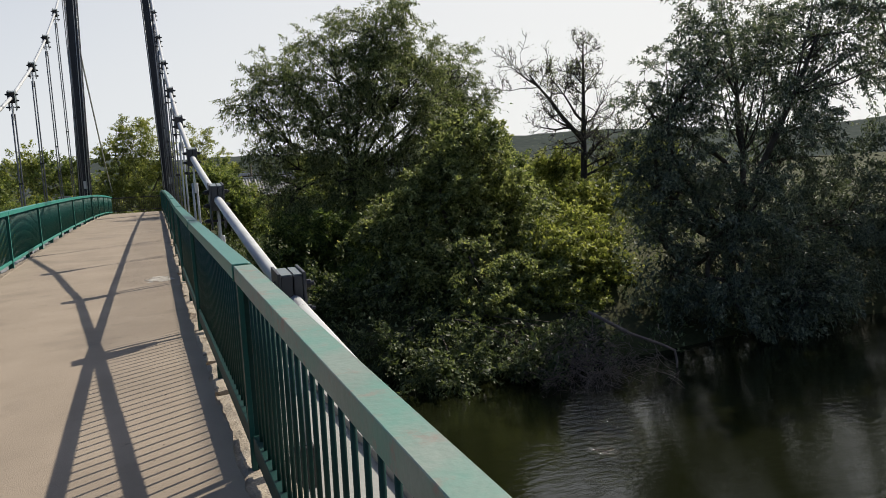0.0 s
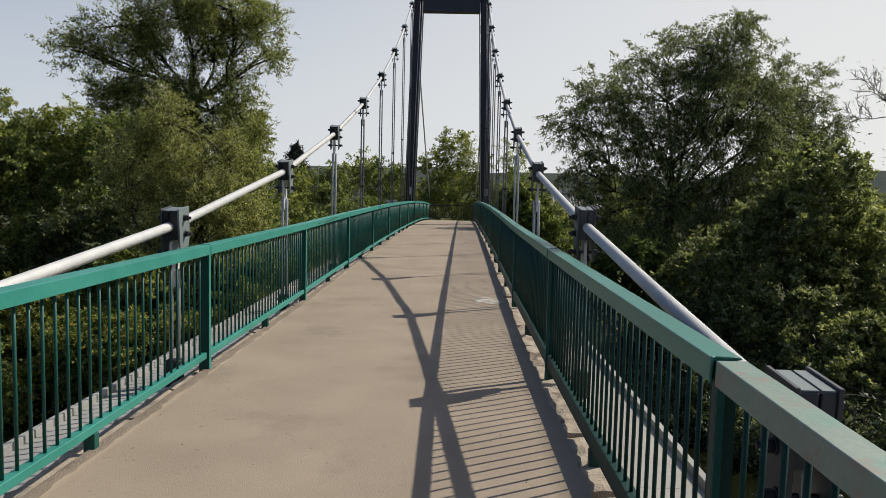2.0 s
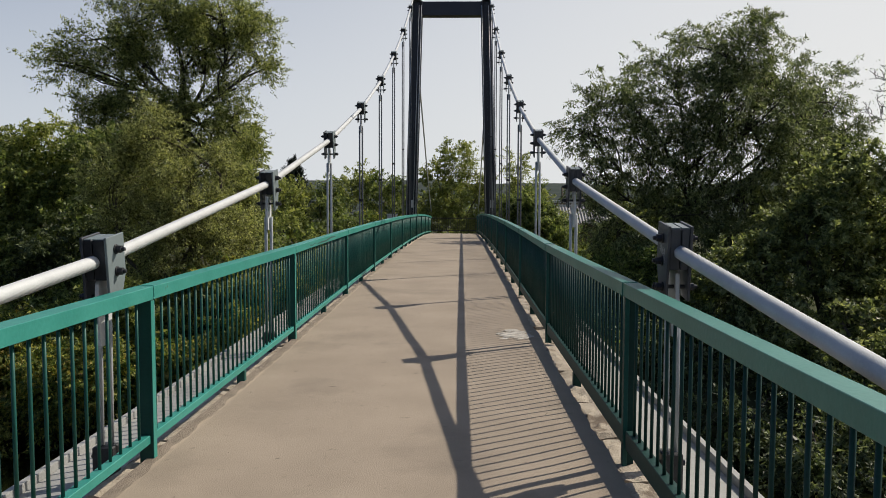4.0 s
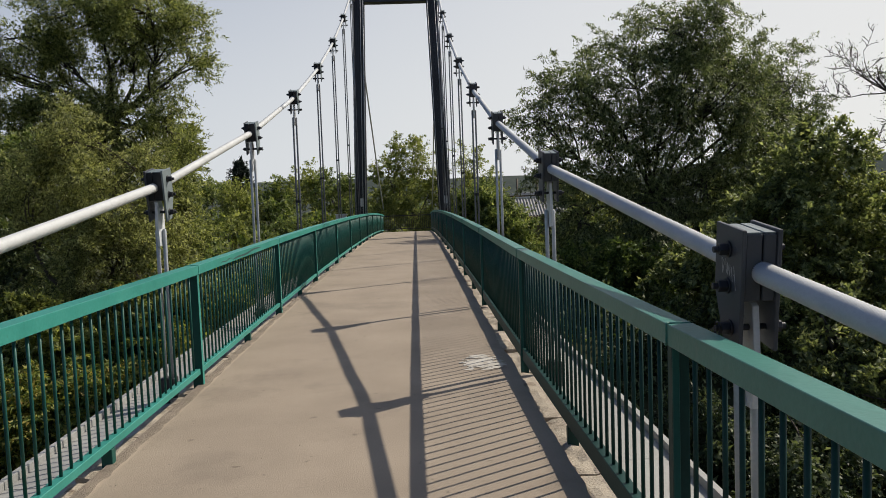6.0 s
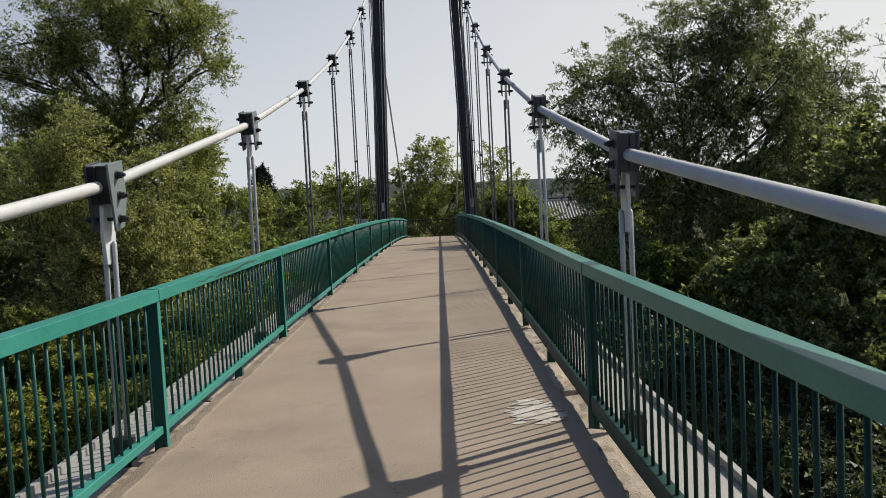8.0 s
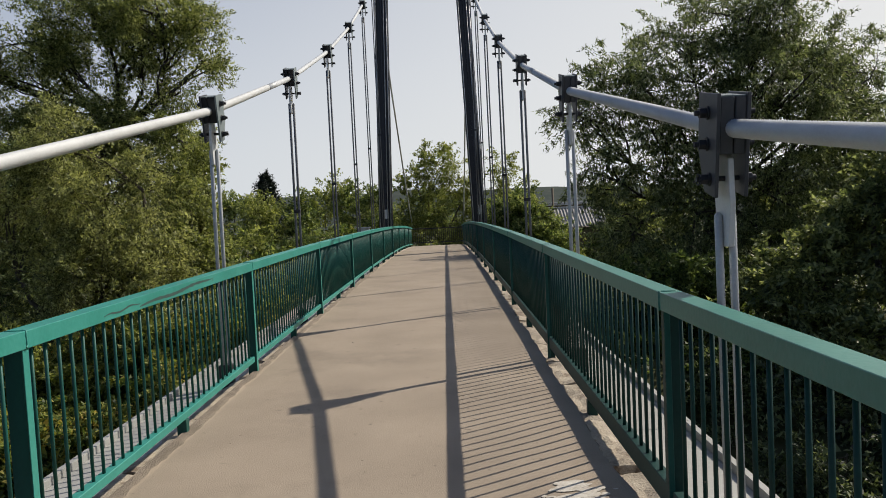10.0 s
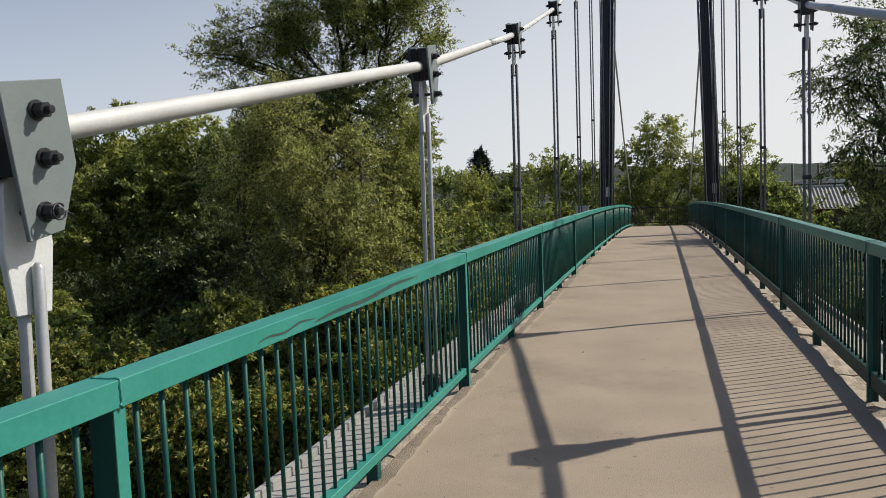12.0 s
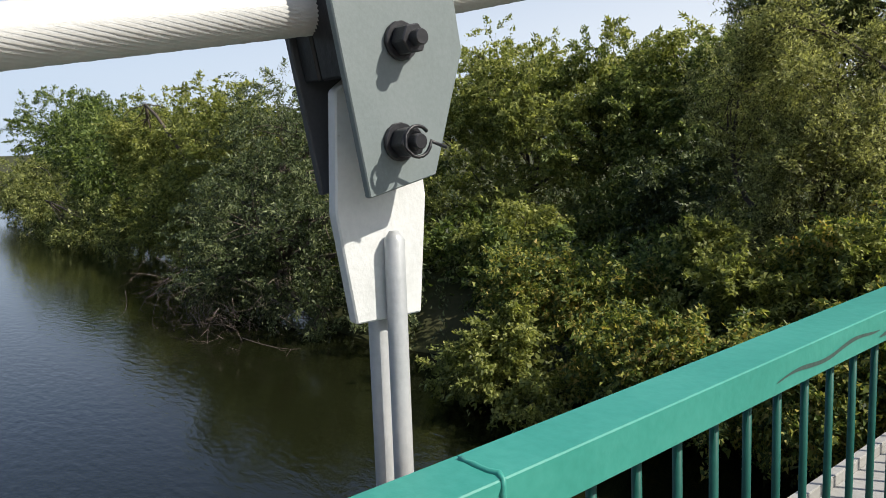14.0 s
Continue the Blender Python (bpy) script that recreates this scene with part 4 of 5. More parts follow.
def vegetation():
    undergrowth()
    # right bank
    tree("willow_tree", "tall grey-green willow with airy crown on the bank", "tree", (8.8, 37.5, -3.0),
         [(11.0, 37, 8.2, 2.2, 1), (8.6, 37, 7.6, 2.0, 1), (6.4, 36.6, 6.2, 1.8, 1), (4.7, 36.6, 5.0, 1.4, 1), (12.9, 37.4, 7.4, 1.8, 1), (10.6, 36.6, 5.6, 2.3, 1), (7.6, 36.5, 4.2, 2.0, 1),
          (5.4, 36.5, 3.2, 1.5, 1), (13.6, 37.5, 4.8, 2.2, 1), (11.6, 36.6, 2.6, 2.2, 1), (15.6, 38.5, 3.6, 2.0, 1), (16.4, 41, 7.4, 1.7, 1), (15.2, 40.5, 5.6, 1.6, 1), (17.6, 41, 5.2, 1.6, 1),
          (8.4, 36, 1.4, 2.0, 1), (13.8, 38, 1.2, 2.2, 1), (6.2, 36, 0.8, 1.7, 1), (11.2, 36, -0.2, 2.2, 1), (8, 36, -1.4, 2.2, 1), (9.4, 36.6, 3.6, 1.8, 1)],
         L_WILLOW, 11, 3200, 56, 0.33, 0.16, 0.5, 0.27, 0.26, core=0.5, bark=M_DEADWOOD, fork_at=(9.5, 37.2, 1.8), limbs=0.3)
    tree("maple_tree", "broad bright green maple leaning over the river", "tree", (12.3, 30.5, -4.0),
         [(12.4, 30.5, 1.0, 2.7, 0.9), (9.9, 30, -0.6, 2.0, 0.9), (14.6, 30.5, -0.5, 2.0, 0.9), (11.0, 28.4, -2.7, 2.7, 0.8), (13.6, 27.2, -3.2, 2.0, 0.8), (12.6, 30.2, 2.6, 1.5, 0.9), (8.9, 29.6, -2.2, 1.7, 0.9), (11.4, 26.4, -4.0, 1.6, 0.7)],
         L_MAPLE, 12, 1900, 60, 0.28, 0.15, 0.25, 0.55, 0.16, core=0.4)
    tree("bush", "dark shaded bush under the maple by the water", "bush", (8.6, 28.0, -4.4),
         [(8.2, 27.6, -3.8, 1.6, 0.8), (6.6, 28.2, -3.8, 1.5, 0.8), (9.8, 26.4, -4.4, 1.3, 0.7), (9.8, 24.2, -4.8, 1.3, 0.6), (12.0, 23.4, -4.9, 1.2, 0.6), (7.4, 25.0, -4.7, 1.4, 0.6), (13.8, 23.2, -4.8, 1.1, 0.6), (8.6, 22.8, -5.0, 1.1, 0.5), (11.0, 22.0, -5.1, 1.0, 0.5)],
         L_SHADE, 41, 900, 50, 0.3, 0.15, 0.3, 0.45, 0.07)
    tree("maple_tree", "yellow-green young maple beside dry brushwood", "tree", (17.0, 29.0, -4.2),
         [(16.9, 29, -1.9, 1.5, 1), (16.2, 27.4, -2.9, 1.6, 0.9), (14.8, 27.4, -2.4, 1.4, 1), (14.6, 26, -4.0, 1.3, 0.8), (17.6, 27.6, -3.0, 1.2, 1)],
         L_LIME, 13, 900, 56, 0.3, 0.16, 0.25, 0.5, 0.09)
    dead_tree((24.1, 40, -3.0), 5, "half-dead tree with many grey twigs and few leaves")
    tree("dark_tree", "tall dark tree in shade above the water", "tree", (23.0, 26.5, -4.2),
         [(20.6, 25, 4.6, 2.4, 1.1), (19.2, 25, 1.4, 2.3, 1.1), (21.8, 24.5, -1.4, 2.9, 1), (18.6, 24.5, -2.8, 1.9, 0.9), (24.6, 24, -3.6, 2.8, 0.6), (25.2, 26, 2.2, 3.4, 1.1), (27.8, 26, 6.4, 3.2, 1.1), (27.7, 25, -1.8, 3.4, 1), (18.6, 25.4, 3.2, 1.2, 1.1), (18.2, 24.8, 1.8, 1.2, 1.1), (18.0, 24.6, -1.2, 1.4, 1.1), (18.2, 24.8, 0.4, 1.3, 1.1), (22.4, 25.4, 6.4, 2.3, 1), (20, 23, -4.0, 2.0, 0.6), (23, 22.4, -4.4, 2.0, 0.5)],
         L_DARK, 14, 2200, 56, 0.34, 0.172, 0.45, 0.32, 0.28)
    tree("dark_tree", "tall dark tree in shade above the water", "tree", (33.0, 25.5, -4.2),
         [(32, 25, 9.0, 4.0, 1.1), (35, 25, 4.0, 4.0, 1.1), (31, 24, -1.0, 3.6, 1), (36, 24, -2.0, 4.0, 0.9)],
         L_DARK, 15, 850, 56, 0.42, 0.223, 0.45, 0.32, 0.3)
    tree("bush", "green bank bush between bridge and willow", "bush", (6.0, 33.0, -3.6),
         [(5.6, 33, -1.6, 1.5, 1), (7.2, 33, -1.4, 1.5, 1), (4.6, 32, -2.8, 1.5, 0.8), (7.0, 30, -3.4, 1.8, 0.8)],
         L_GREEN, 16, 718, 56, 0.3, 0.172, 0.25, 0.45, 0.08)
    tree("bush", "light green bush by the far shed", "bush", (4.0, 52.0, -2.8),
         [(3.8, 52, 2.0, 1.3, 1), (4.6, 51, 0.6, 1.5, 1), (2.8, 53, 1.2, 1.2, 1), (5.2, 50, -1.0, 1.6, 1)],
         L_LIGHT, 17, 646, 49, 0.32, 0.172, 0.2, 0.5, 0.09)
    tree("bush", "green bush in the hollow behind the dead tree", "bush", (23.5, 37.0, -3.2),
         [(22.5, 37, -0.6, 1.8, 0.8), (25.5, 38, -0.2, 1.8, 0.8), (20.6, 36, -1.8, 1.6, 0.8), (27.6, 41, 1.0, 1.7, 0.9), (24.5, 43, 1.0, 1.8, 0.9)],
         L_LIME, 18, 900, 49, 0.32, 0.189, 0.2, 0.5, 0.09)
    v, f = tube([(13.4, 22.2, -3.5), (14.6, 21.6, -4.3), (15.6, 21.2, -4.75), (15.95, 21, -4.95), (15.95, 20.9, -5.3), (15.85, 20.8, -5.9)], [0.06, 0.055, 0.05, 0.045, 0.04, 0.035], 8)
    tagged(put("fallen_trunk", mesh_from("fallen_trunk", v, f, M_TWIG, True)), "bare grey fallen trunk leaning into the river", "tree trunk")
    brushwood("dry brown drift branches at the water's edge", 12.7, 21.0, 1.0, 3, 420, 1.3, 0.85, -0.5, 0.014)
    # left bank
    tree("willow_tree", "tall sunlit goat willow with spreading crown", "tree", (-15.5, 46.0, -3.0),
         [(-14.0, 46, 12.2, 2.4, 1), (-17.2, 46, 12.8, 2.6, 1), (-20.2, 46, 11.2, 2.2, 0.9), (-22.9, 46, 9.7, 1.5, 0.8), (-11.9, 46, 9.8, 1.2, 0.9), (-12.4, 46, 11.4, 1.5, 1), (-15.6, 46, 10.4, 1.9, 1),
          (-18.8, 46, 9.9, 1.4, 0.9), (-13.4, 46, 8.3, 1.1, 0.9), (-16.6, 45, 7.0, 1.6, 1), (-19.4, 45.5, 7.4, 1.3, 0.7), (-14.4, 45, 6.6, 1.3, 1), (-16.5, 45, 4.6, 2.2, 1), (-13.4, 45, 4.0, 1.8, 1), (-18, 45, 1.5, 2.6, 1), (-20.4, 45.2, 4.6, 2.0, 1), (-13.2, 45.4, 6.2, 1.4, 1), (-17.8, 45.6, 5.8, 2.0, 1), (-20.4, 45.6, 7.0, 1.5, 0.8)],
         L_SALLOW, 21, 3000, 52, 0.46, 0.17, 0.2, 0.33, 0.34, core=0.28, bark=M_DEADWOOD, fork_at=(-16.1, 46, 6.8), limbs=0.34)
    tree("hazel_tree", "dense olive-brown tree with dusty leaves by the river", "tree", (-11.4, 31.0, -3.6),
         [(-10.4, 31, 2.6, 1.6, 1.1), (-10.0, 30.5, 0.6, 1.8, 1), (-9.0, 31, 1.2, 1.2, 1.2), (-11.9, 31.0, 0.8, 1.6, 1.1), (-10.2, 30, -1.4, 1.9, 0.9), (-13.2, 31.4, 2.6, 1.6, 1.1), (-11.7, 31.2, 4.2, 1.3, 1.1)],
         L_OLIVE, 22, 1900, 60, 0.24, 0.1, 0.1, 0.36, 0.14, core=0.4)
    tree("bush", "green sunlit tree in the row along the bank", "tree", (-19.0, 36.5, -3.2),
         [(-22.6, 37, 3.4, 2.3, 1), (-19.4, 37, 3.4, 2.0, 1), (-16.4, 37, 3.4, 1.9, 1), (-20.6, 36, 1.0, 2.7, 1), (-16.8, 35.5, 0.8, 2.5, 1), (-19.5, 34.6, -1.6, 2.2, 0.9)],
         L_LIGHT, 23, 1600, 56, 0.3, 0.16, 0.25, 0.45, 0.2)
    tree("bush", "yellowing maple bush leaning over the water", "bush", (-14.5, 26.8, -4.6),
         [(-12.0, 25.4, -3.6, 1.4, 0.9), (-14.2, 26.8, -2.8, 1.3, 0.9), (-16.6, 26.6, -2.4, 1.4, 0.9), (-10.0, 25.4, -3.4, 1.5, 0.9), (-8.2, 26.0, -3.4, 1.5, 0.9)],
         L_YELLOW, 24, 1900, 52, 0.26, 0.125, 0.45, 0.5, 0.1, core=0.35)
    tree("bush", "bright yellow-green maple bush hanging low over the water", "bush", (-15.6, 25.6, -5.2),
         [(-15.8, 24.5, -4.2, 1.2, 0.8), (-14.2, 24.4, -4.5, 1.0, 0.8), (-17.3, 24.8, -4.7, 1.0, 0.7), (-15.6, 25.0, -3.4, 0.8, 0.8)],
         L_LIME, 42, 420, 52, 0.26, 0.13, 0.35, 0.5, 0.06, core=0.4)
    tree("bush", "low green and rust coloured bank bush beside the bridge", "bush", (-6.6, 27.5, -4.2),
         [(-7.2, 26.5, -2.8, 1.5, 0.9), (-5.2, 27, -3.0, 1.5, 0.9), (-6.6, 29, -1.6, 1.6, 0.9), (-8.6, 29, -1.4, 1.6, 0.9), (-4.6, 30, -2.0, 1.6, 0.9)],
         L_YELLOW, 25, 1650, 52, 0.26, 0.12, 0.45, 0.5, 0.09, core=0.35)
    tree("willow_tree", "round dark willow hanging over the river", "tree", (-31.0, 26.5, -4.4),
         [(-38, 30, 2.6, 3.5, 1), (-34.5, 29, 2.0, 3.0, 1), (-41.5, 30, 0.6, 3.2, 1), (-37, 26.6, -1.5, 2.8, 0.9), (-29.5, 27.5, 0.4, 2.6, 0.9), (-33.5, 26.5, -0.6, 2.8, 0.9), (-29.5, 24.5, -2.0, 2.8, 0.9), (-32.5, 24, -3.4, 2.4, 0.7), (-35.8, 25.4, -2.0, 2.4, 0.8), (-27, 26, -1.2, 2.2, 0.9), (-24.5, 26.4, -2.4, 2.0, 0.9), (-31, 23.6, -3.6, 2.0, 0.6), (-28.6, 25.0, -4.5, 1.5, 0.7), (-26, 25.2, -4.4, 1.5, 0.7), (-34, 24.8, -4.5, 1.5, 0.7), (-23.4, 26, -4.4, 1.5, 0.7), (-31.5, 26.8, -4.0, 1.7, 0.8), (-28.4, 27.2, -3.6, 1.7, 0.9)],
         L_SHADE, 26, 1725, 56, 0.32, 0.163, 0.4, 0.35, 0.2)
    tree("willow_tree", "sunlit green trees along the far river bend", "tree", (-46.0, 30.5, -4.2),
         [(-45, 30, 2.6, 3.0, 1), (-50, 31, 1.4, 3.2, 1), (-42, 29.5, 0.4, 2.8, 1), (-55, 31, 1.0, 3.4, 1), (-48, 28, -2.2, 3.0, 0.9), (-54, 28, -3.0, 2.6, 0.9), (-61, 31, 2.0, 3.6, 1), (-41, 28, -3.0, 2.4, 0.8)],
         L_LIME, 27, 1725, 49, 0.45, 0.232, 0.25, 0.45, 0.22)
    tree("willow_tree", "sunlit green trees along the far river bend", "tree", (-78.0, 33.0, -4.2),
         [(-70, 31, 0, 4.0, 1), (-78, 33, 2, 4.6, 1), (-88, 34, 3, 5.0, 1), (-100, 35, 3, 5.4, 1), (-115, 36, 4, 6, 1)],
         L_GREEN, 28, 1148, 49, 0.7, 0.343, 0.25, 0.45, 0.25)
    tree("poplar_tree", "bank trees with rounded yellow-green tops", "tree", (-25.5, 36.0, -3.4),
         [(-25.2, 35, 3.2, 2.3, 1), (-22.8, 34.5, 1.4, 2.3, 1), (-28, 36, 2.6, 2.4, 1), (-31, 37, 2.8, 2.6, 1), (-26, 33, -1.2, 2.6, 0.9), (-22, 31.5, -2.2, 2.4, 0.9), (-35, 37, 3.2, 2.8, 1), (-29.2, 37, 4.7, 2.2, 1.1), (-26, 36.6, 3.8, 2.0, 1.1), (-22.2, 37, 4.0, 2.0, 1.1), (-19.2, 37.4, 3.9, 1.7, 1.1)],
         L_LIME, 29, 1867, 56, 0.33, 0.172, 0.25, 0.45, 0.18)
    tree("bush", "grey-green bushes hanging over the far bank", "bush", (-72.0, 27.5, -4.6),
         [(-66, 25.6, -4, 2, 0.9), (-72, 26, -3.5, 2.4, 0.9), (-80, 27, -3, 3, 0.9), (-88, 27, -2.5, 3.2, 0.9), (-98, 28, -2, 3.5, 0.9), (-60, 26, -3.8, 2, 0.9), (-54, 26.4, -4, 1.8, 0.9)],
         L_SALLOW, 30, 900, 44, 0.5, 0.26, 0.25, 0.4, 0.12)
    tree("poplar_tree", "rounded green tree beyond the goat willow", "tree", (-13.6, 50.0, -2.8),
         [(-14.1, 50, 5.7, 1.4, 1), (-14.4, 50, 4.2, 1.6, 1), (-14.0, 50, 2.6, 1.5, 1), (-14.4, 49, 0.6, 2.0, 1)],
         L_SALLOW, 33, 700, 48, 0.32, 0.18, 0.2, 0.42, 0.12)
    tree("bush", "sunlit yellow-green shrub at the foot of the olive tree", "bush", (-10.6, 28.6, -4.4),
         [(-11.2, 28, -1.9, 0.9, 1), (-12.3, 28.3, -1.4, 0.8, 1), (-10.3, 28, -2.6, 1.0, 0.9), (-9.4, 28, -1.8, 0.9, 1), (-8.3, 28.3, -1.5, 0.9, 1), (-12.8, 27.4, -3.4, 1.0, 0.9)],
         L_LIME, 44, 620, 50, 0.26, 0.13, 0.2, 0.5, 0.07, core=0.4)
    tree("bush", "green shrub in the hollow of the bank, shade painted into its leaves", "bush", (-15.0, 33.0, -3.6),
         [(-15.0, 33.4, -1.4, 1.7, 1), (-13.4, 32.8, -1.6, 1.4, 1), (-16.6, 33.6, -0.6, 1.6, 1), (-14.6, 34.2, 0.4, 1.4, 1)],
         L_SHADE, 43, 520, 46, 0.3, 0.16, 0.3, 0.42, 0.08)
    tree("bush", "low dense green thicket behind the waterside bushes", "bush", (-19.0, 31.5, -3.6),
         [(-26, 30, -3, 2, 0.8), (-22, 30, -3, 2.2, 0.8), (-18, 30, -3, 2.2, 0.8), (-14, 30, -2.8, 2, 0.8), (-30, 29.5, -3, 2, 0.8), (-10.5, 30, -3, 1.8, 0.8)],
         L_GREEN, 34, 800, 40, 0.34, 0.2, 0.2, 0.5, 0.09)
    tree("poplar_tree", "dense green trees filling the bank behind the willow", "tree", (-35.0, 35.5, -3.6),
         [(-33, 33, 1.5, 2.6, 1), (-37, 35, 2.8, 2.6, 1), (-29.5, 32, -0.5, 2.2, 1), (-41, 36, 3, 2.8, 1), (-35, 34, -0.6, 2.6, 1), (-45, 37, 2.4, 2.8, 1)],
         L_LIGHT, 35, 1050, 44, 0.34, 0.2, 0.25, 0.45, 0.16)
    brushwood("bare grey branches trailing into the river", -31.5, 22.6, 2.4, 9, 130, 2.8, 1.2, -0.5, 0.013)
    # behind the tower
    tree("poplar_tree", "slender green tree seen through the tower portal", "tree", (-1.2, 62.0, -2.6),
         [(-0.9, 62, 5.6, 1.5, 1.2), (-2.4, 62, 4.4, 1.4, 1.2), (0.6, 62, 4.6, 1.4, 1.2), (-1.1, 61.5, 2.6, 1.8, 1.1), (-3.4, 62, 2.4, 1.6, 1.1), (1.8, 62, 2.6, 1.6, 1.1), (-1, 60.5, 0.4, 2.2, 0.9), (1.6, 61, 0.4, 1.8, 0.9), (-3.4, 61, 0.2, 1.8, 0.9)],
         L_LIME, 31, 1150, 42, 0.3, 0.15, 0.1, 0.5, 0.1, core=0.2)
    tree("poplar_tree", "thin light green tree behind the tower", "tree", (3.8, 62.0, -2.6),
         [(3.6, 62, 5.2, 1.1, 1.2), (4.3, 62, 3.6, 1.3, 1.1), (3.2, 62, 2.0, 1.6, 1), (4.4, 61, 0.4, 1.8, 1)],
         L_LIME, 32, 380, 40, 0.3, 0.14, 0.15, 0.5, 0.08, core=0.1)
    rng = np.random.default_rng(77)
    k = 0
    for x0, y0, top, mat in ((-20, 78, 4.0, L_LIGHT), (-16.5, 74, 4.4, L_LIME), (-13, 76, 4.6, L_LIGHT), (-9.6, 74, 5.0, L_LIME), (-6.4, 72, 4.2, L_LIGHT), (-25, 80, 3.6, L_LIME), (-31, 78, 3.6, L_LIGHT),
                             (15, 84, 4.0, L_LIME), (20, 78, 3.6, L_LIGHT), (27, 74, 3.8, L_LIME), (34, 70, 3.6, L_LIGHT), (9, 96, 4.0, L_LIME), (0, 92, 4.6, L_LIGHT), (-38, 76, 4.0, L_LIME), (5.6, 88, 3.6, L_LIGHT),
                             (8.2, 66, 0.7, L_LIME), (11.6, 65.5, 0.9, L_LIGHT), (14.5, 67, 1.6, L_LIME), (-9, 60, 1.6, L_LIGHT), (-13, 58, 1.4, L_LIME), (-6.4, 56, 0.8, L_YELLOW), (26, 52, 0.6, L_LIGHT), (31, 60, 1.6, L_LIME), (37, 64, 2.4, L_LIGHT), (22, 62, 1.4, L_LIME), (28, 68, 3.0, L_LIGHT), (44, 60, 3.4, L_LIME), (-5.2, 48, -0.4, L_LIGHT), (-8.4, 42, 0.2, L_LIGHT), (-6.2, 36, -1.2, L_YELLOW)):
        lob = [(x0 + rng.normal(0, 1.3), y0 + rng.normal(0, 1), top - 1.2 - 1.7 * i + rng.normal(0, 0.3), rng.uniform(1.3, 2.1), 1) for i in range(3)]
        lob.append((x0, y0, top - 0.7, 0.9, 1.5))
        tree("far_tree", "green tree in the thicket beyond the river", "tree", (x0, y0, -2.8), lob, mat, 100 + k, 290, 34, 0.38, 0.22, 0.15, 0.5, 0.1, "far trees", core=0.3)
        k += 1
    spruce((-23.7, 108, -2.6), 11.6, 2.7, 55)


def shed():
    s = tagged(new("shed"), "low shed with grey corrugated roof among bushes", "shed")
    s.location = (9.8, 71.0, -2.4)
    box("wall", (-2.5, 2.5, -1.4, 1.4, -0.4, 3.0), M_WOOD, s, 0.01)
    v, fc = [], []
    n = 84
    for i in range(n + 1):
        x = -2.7 + 5.4 * i / n
        w = 0.05 * math.sin(i * math.pi / 2)
        v += [(x, -2.0, 3.1 + w), (x, 0.6, 4.62 + w)]
        if i:
            fc.append((2 * i - 2, 2 * i, 2 * i + 1, 2 * i - 1))
    put("roof", mesh_from("roof", v, fc, M_SLATE), s, None, "grey corrugated roof")
    box("ridge", (-2.7, 2.7, 0.55, 0.75, 4.62, 4.74), M_PALE, s, 0.01)
    b = tagged(new("shed"), "pale flat-roofed hut behind the slate roof", "shed")
    b.location = (10.4, 76.0, -2.4)
    box("wall", (-2.4, 2.4, -1.5, 1.5, -0.4, 4.9), M_WOOD, b, 0.01)
    box("roof", (-2.6, 2.6, -1.8, 1.8, 4.9, 5.15), M_PALE, b, 0.02)
    for x in (8.7, 10.5):
        p = tagged(put("pole", rod_mesh("pole", (0, 0, -0.3), (0, 0, 6.4), 0.09, M_WOOD, 8)), "dark wooden pole by the sheds", "pole", "poles by the sheds")
        p.location = (x, 73.5, -2.4)
    h = tagged(new("house"), "pale-roofed house far behind the trees", "house")
    h.location = (33.0, 62.0, -2.6)
    box("wall", (-2.5, 2.5, -2, 2, -0.4, 2.6), M_PALE, h, 0.01)
    box("roof", (-2.8, 2.8, -2.4, 2.4, 2.6, 2.9), M_PALE, h, 0.02)


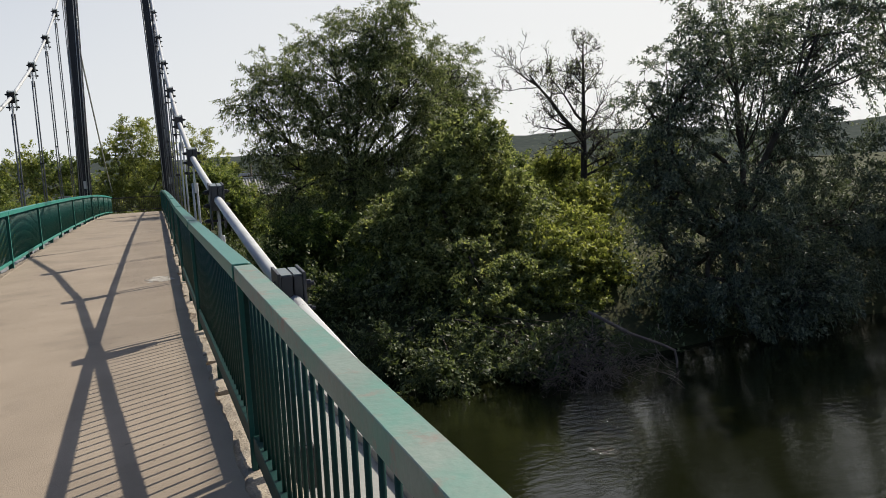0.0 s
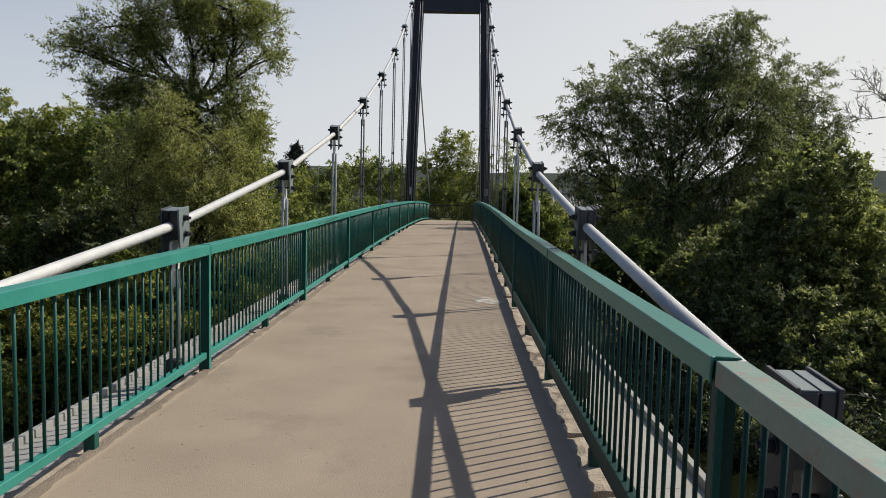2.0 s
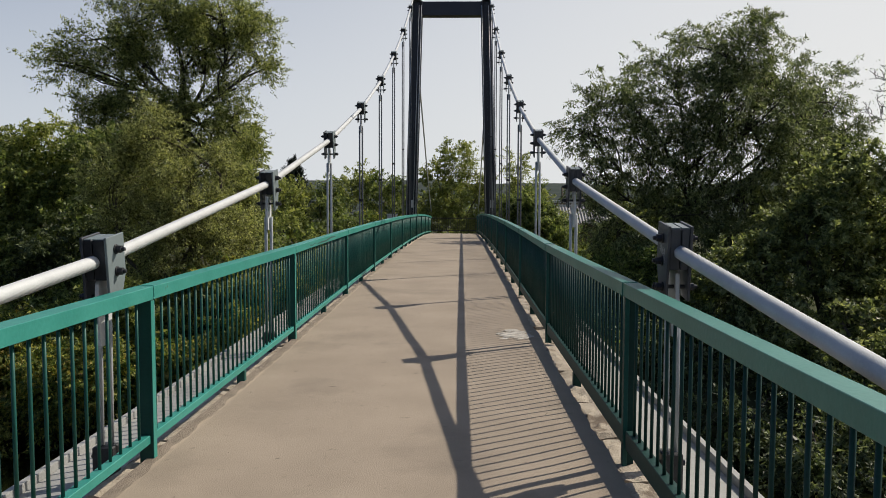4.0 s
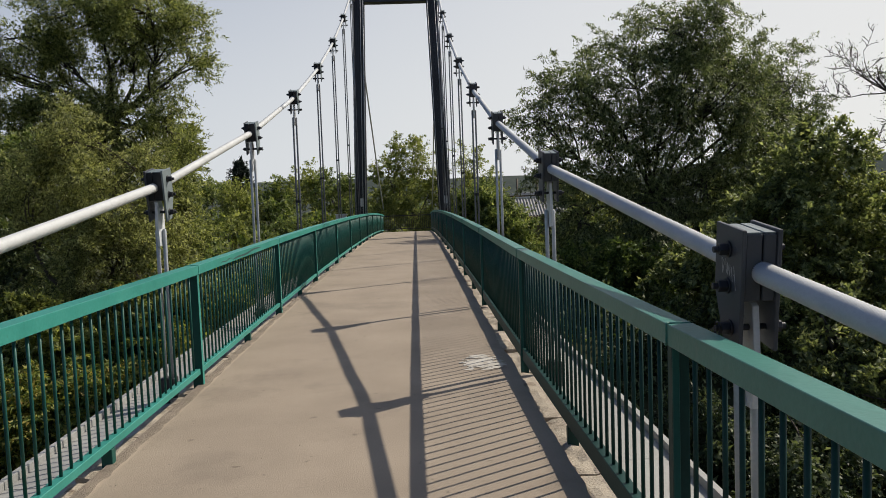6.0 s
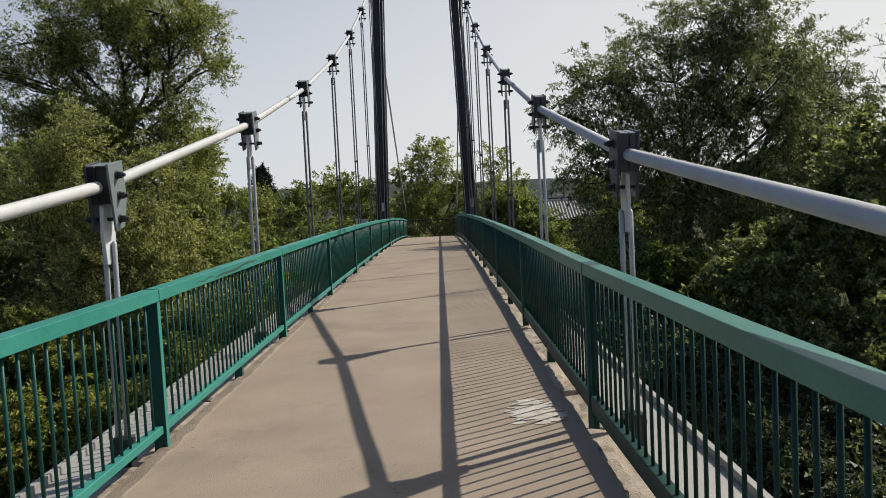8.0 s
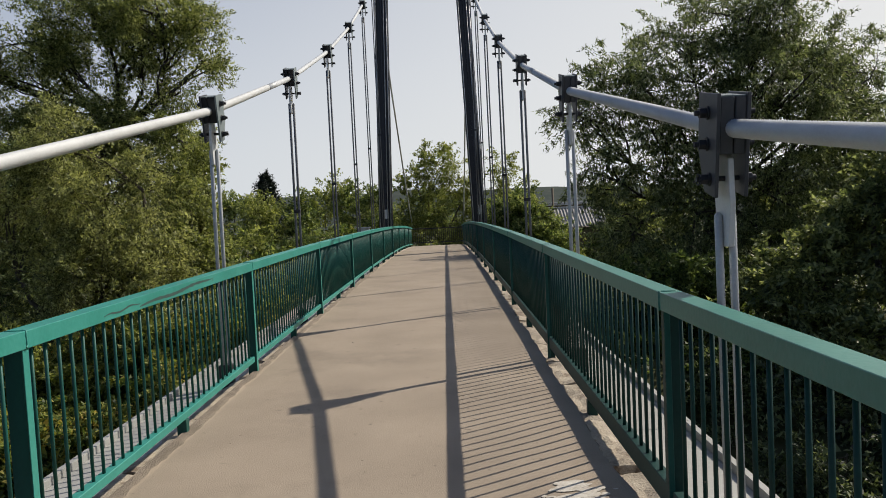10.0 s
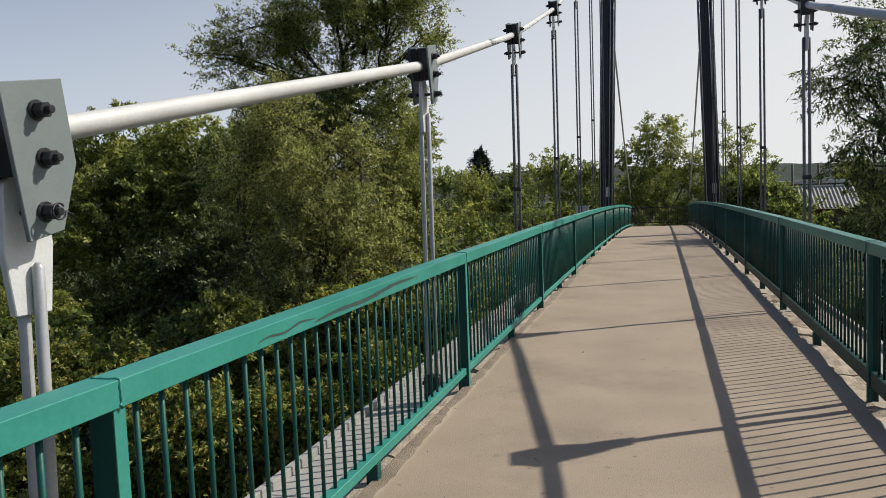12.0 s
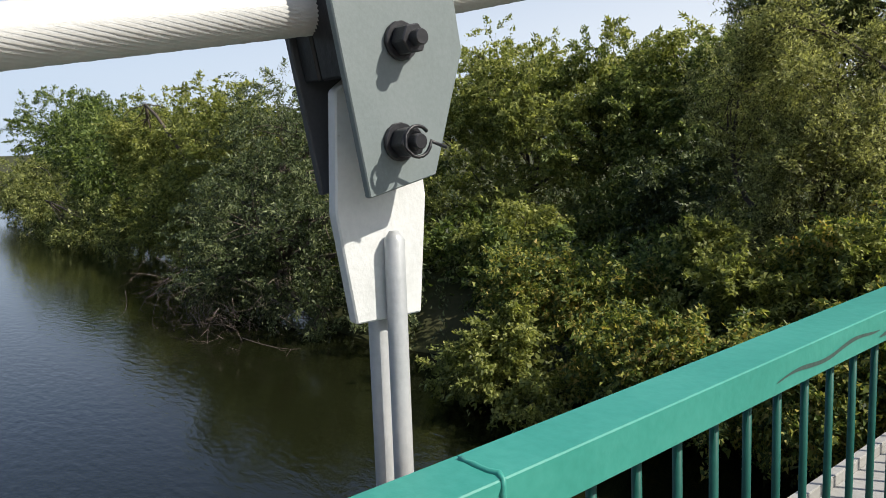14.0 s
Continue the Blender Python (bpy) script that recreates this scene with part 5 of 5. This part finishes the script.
def marks():
    # the pale patch on the deck
    rng = np.random.default_rng(4)
    v, fc = [], []
    for n in range(130):
        px, py = rng.normal(0, 0.48), rng.normal(0, 0.42)
        cx, cy = 0.08 + 0.2 * px, 12.86 + 0.3 * py
        a, b = rng.uniform(0.03, 0.11) * max(0.3, 1 - abs(px) * 0.6), rng.uniform(0.008, 0.035)
        o = len(v)
        for i in range(12):
            q = 2 * math.pi * i / 12
            x, y = cx + a * math.cos(q) * rng.uniform(0.85, 1.1), cy + b * math.sin(q) * rng.uniform(0.7, 1.25) + 0.12 * a * math.cos(q)
            v.append((min(x, 0.31), y, deck_top(min(x, 0.31), y) + 0.004 + n * 0.00001))
        fc.append(tuple(range(o, o + 12)))
    ob = put("paint_patch", mesh_from("paint_patch", v, fc, M_CHALK))
    tagged(ob, "scuffed white paint patch on the deck", "paint patch", "", "structure")
    # scratched scrawl on one dark clamp plate
    v, fc = [], []
    y1 = Y0 - PITCH
    xp = RX + widen(y1, 0.0008) - 0.0815
    zc = cable_z(y1, 1)
    for (ya, za), (yb, zb) in (((0.0, 0.03), (-0.005, -0.03)), ((0.0, 0.03), (-0.022, 0.01)), ((-0.022, 0.01), (-0.005, -0.03)), ((-0.035, 0.025), (-0.04, -0.03)), ((-0.05, -0.035), (-0.052, 0.01)),
                               ((-0.052, 0.01), (-0.07, -0.04)), ((-0.07, -0.04), (-0.072, 0.005)), ((-0.085, -0.005), (-0.09, -0.06)), ((-0.088, -0.03), (-0.108, -0.035)), ((-0.105, 0.0), (-0.116, -0.09))):
        o = len(v)
        v += [(xp, y1 - 0.02 + ya, zc + za), (xp, y1 - 0.02 + ya + 0.003, zc + za), (xp, y1 - 0.02 + yb + 0.003, zc + zb), (xp, y1 - 0.02 + yb, zc + zb)]
        fc.append((o, o + 1, o + 2, o + 3))
    ob = put("scratch_marks", mesh_from("scratch_marks", v, fc, M_STICKER))
    tagged(ob, "thin pale scratches on the dark clamp plate", "scratches", "", "structure")
    # the dark smears on the left handrail: one long wavy stroke and a short faint one
    v, fc = [], []
    n = 40
    for y0, long, high, lift, thick in ((13.7, 1.45, 1.022, 0.036, 0.0085), (13.2, 0.5, 1.03, 0.016, 0.004)):
        for i in range(n + 1):
            t = i / n
            y = y0 + long * t
            z = deck_z(y) + high + lift * t + 0.006 * math.sin(t * 11)
            w = thick * (0.3 + math.sin(math.pi * t) ** 0.5) * (1 + 0.5 * noise.noise(Vector((y * 14, 2, 5))))
            v += [(LRX + 0.0575, y, z - w), (LRX + 0.0575, y, min(z + w, deck_z(y) + 1.08))]
            if i:
                o = len(v)
                fc.append((o - 4, o - 2, o - 1, o - 3))
    ob = put("paint_smear", mesh_from("paint_smear", v, fc, M_SMEAR))
    tagged(ob, "dark grey smear on the teal handrail", "paint smear", "", "structure")


ground()
deck()
walkway(-3.2, -2.665, "pale grey metal service walkway outside the railing", M_WALK)
walkway(0.635, 1.13, "light grey metal service walkway outside the railing", M_WALK_LIGHT)
girders()
railings()
suspension()
tower()
marks()
shed()
vegetation()
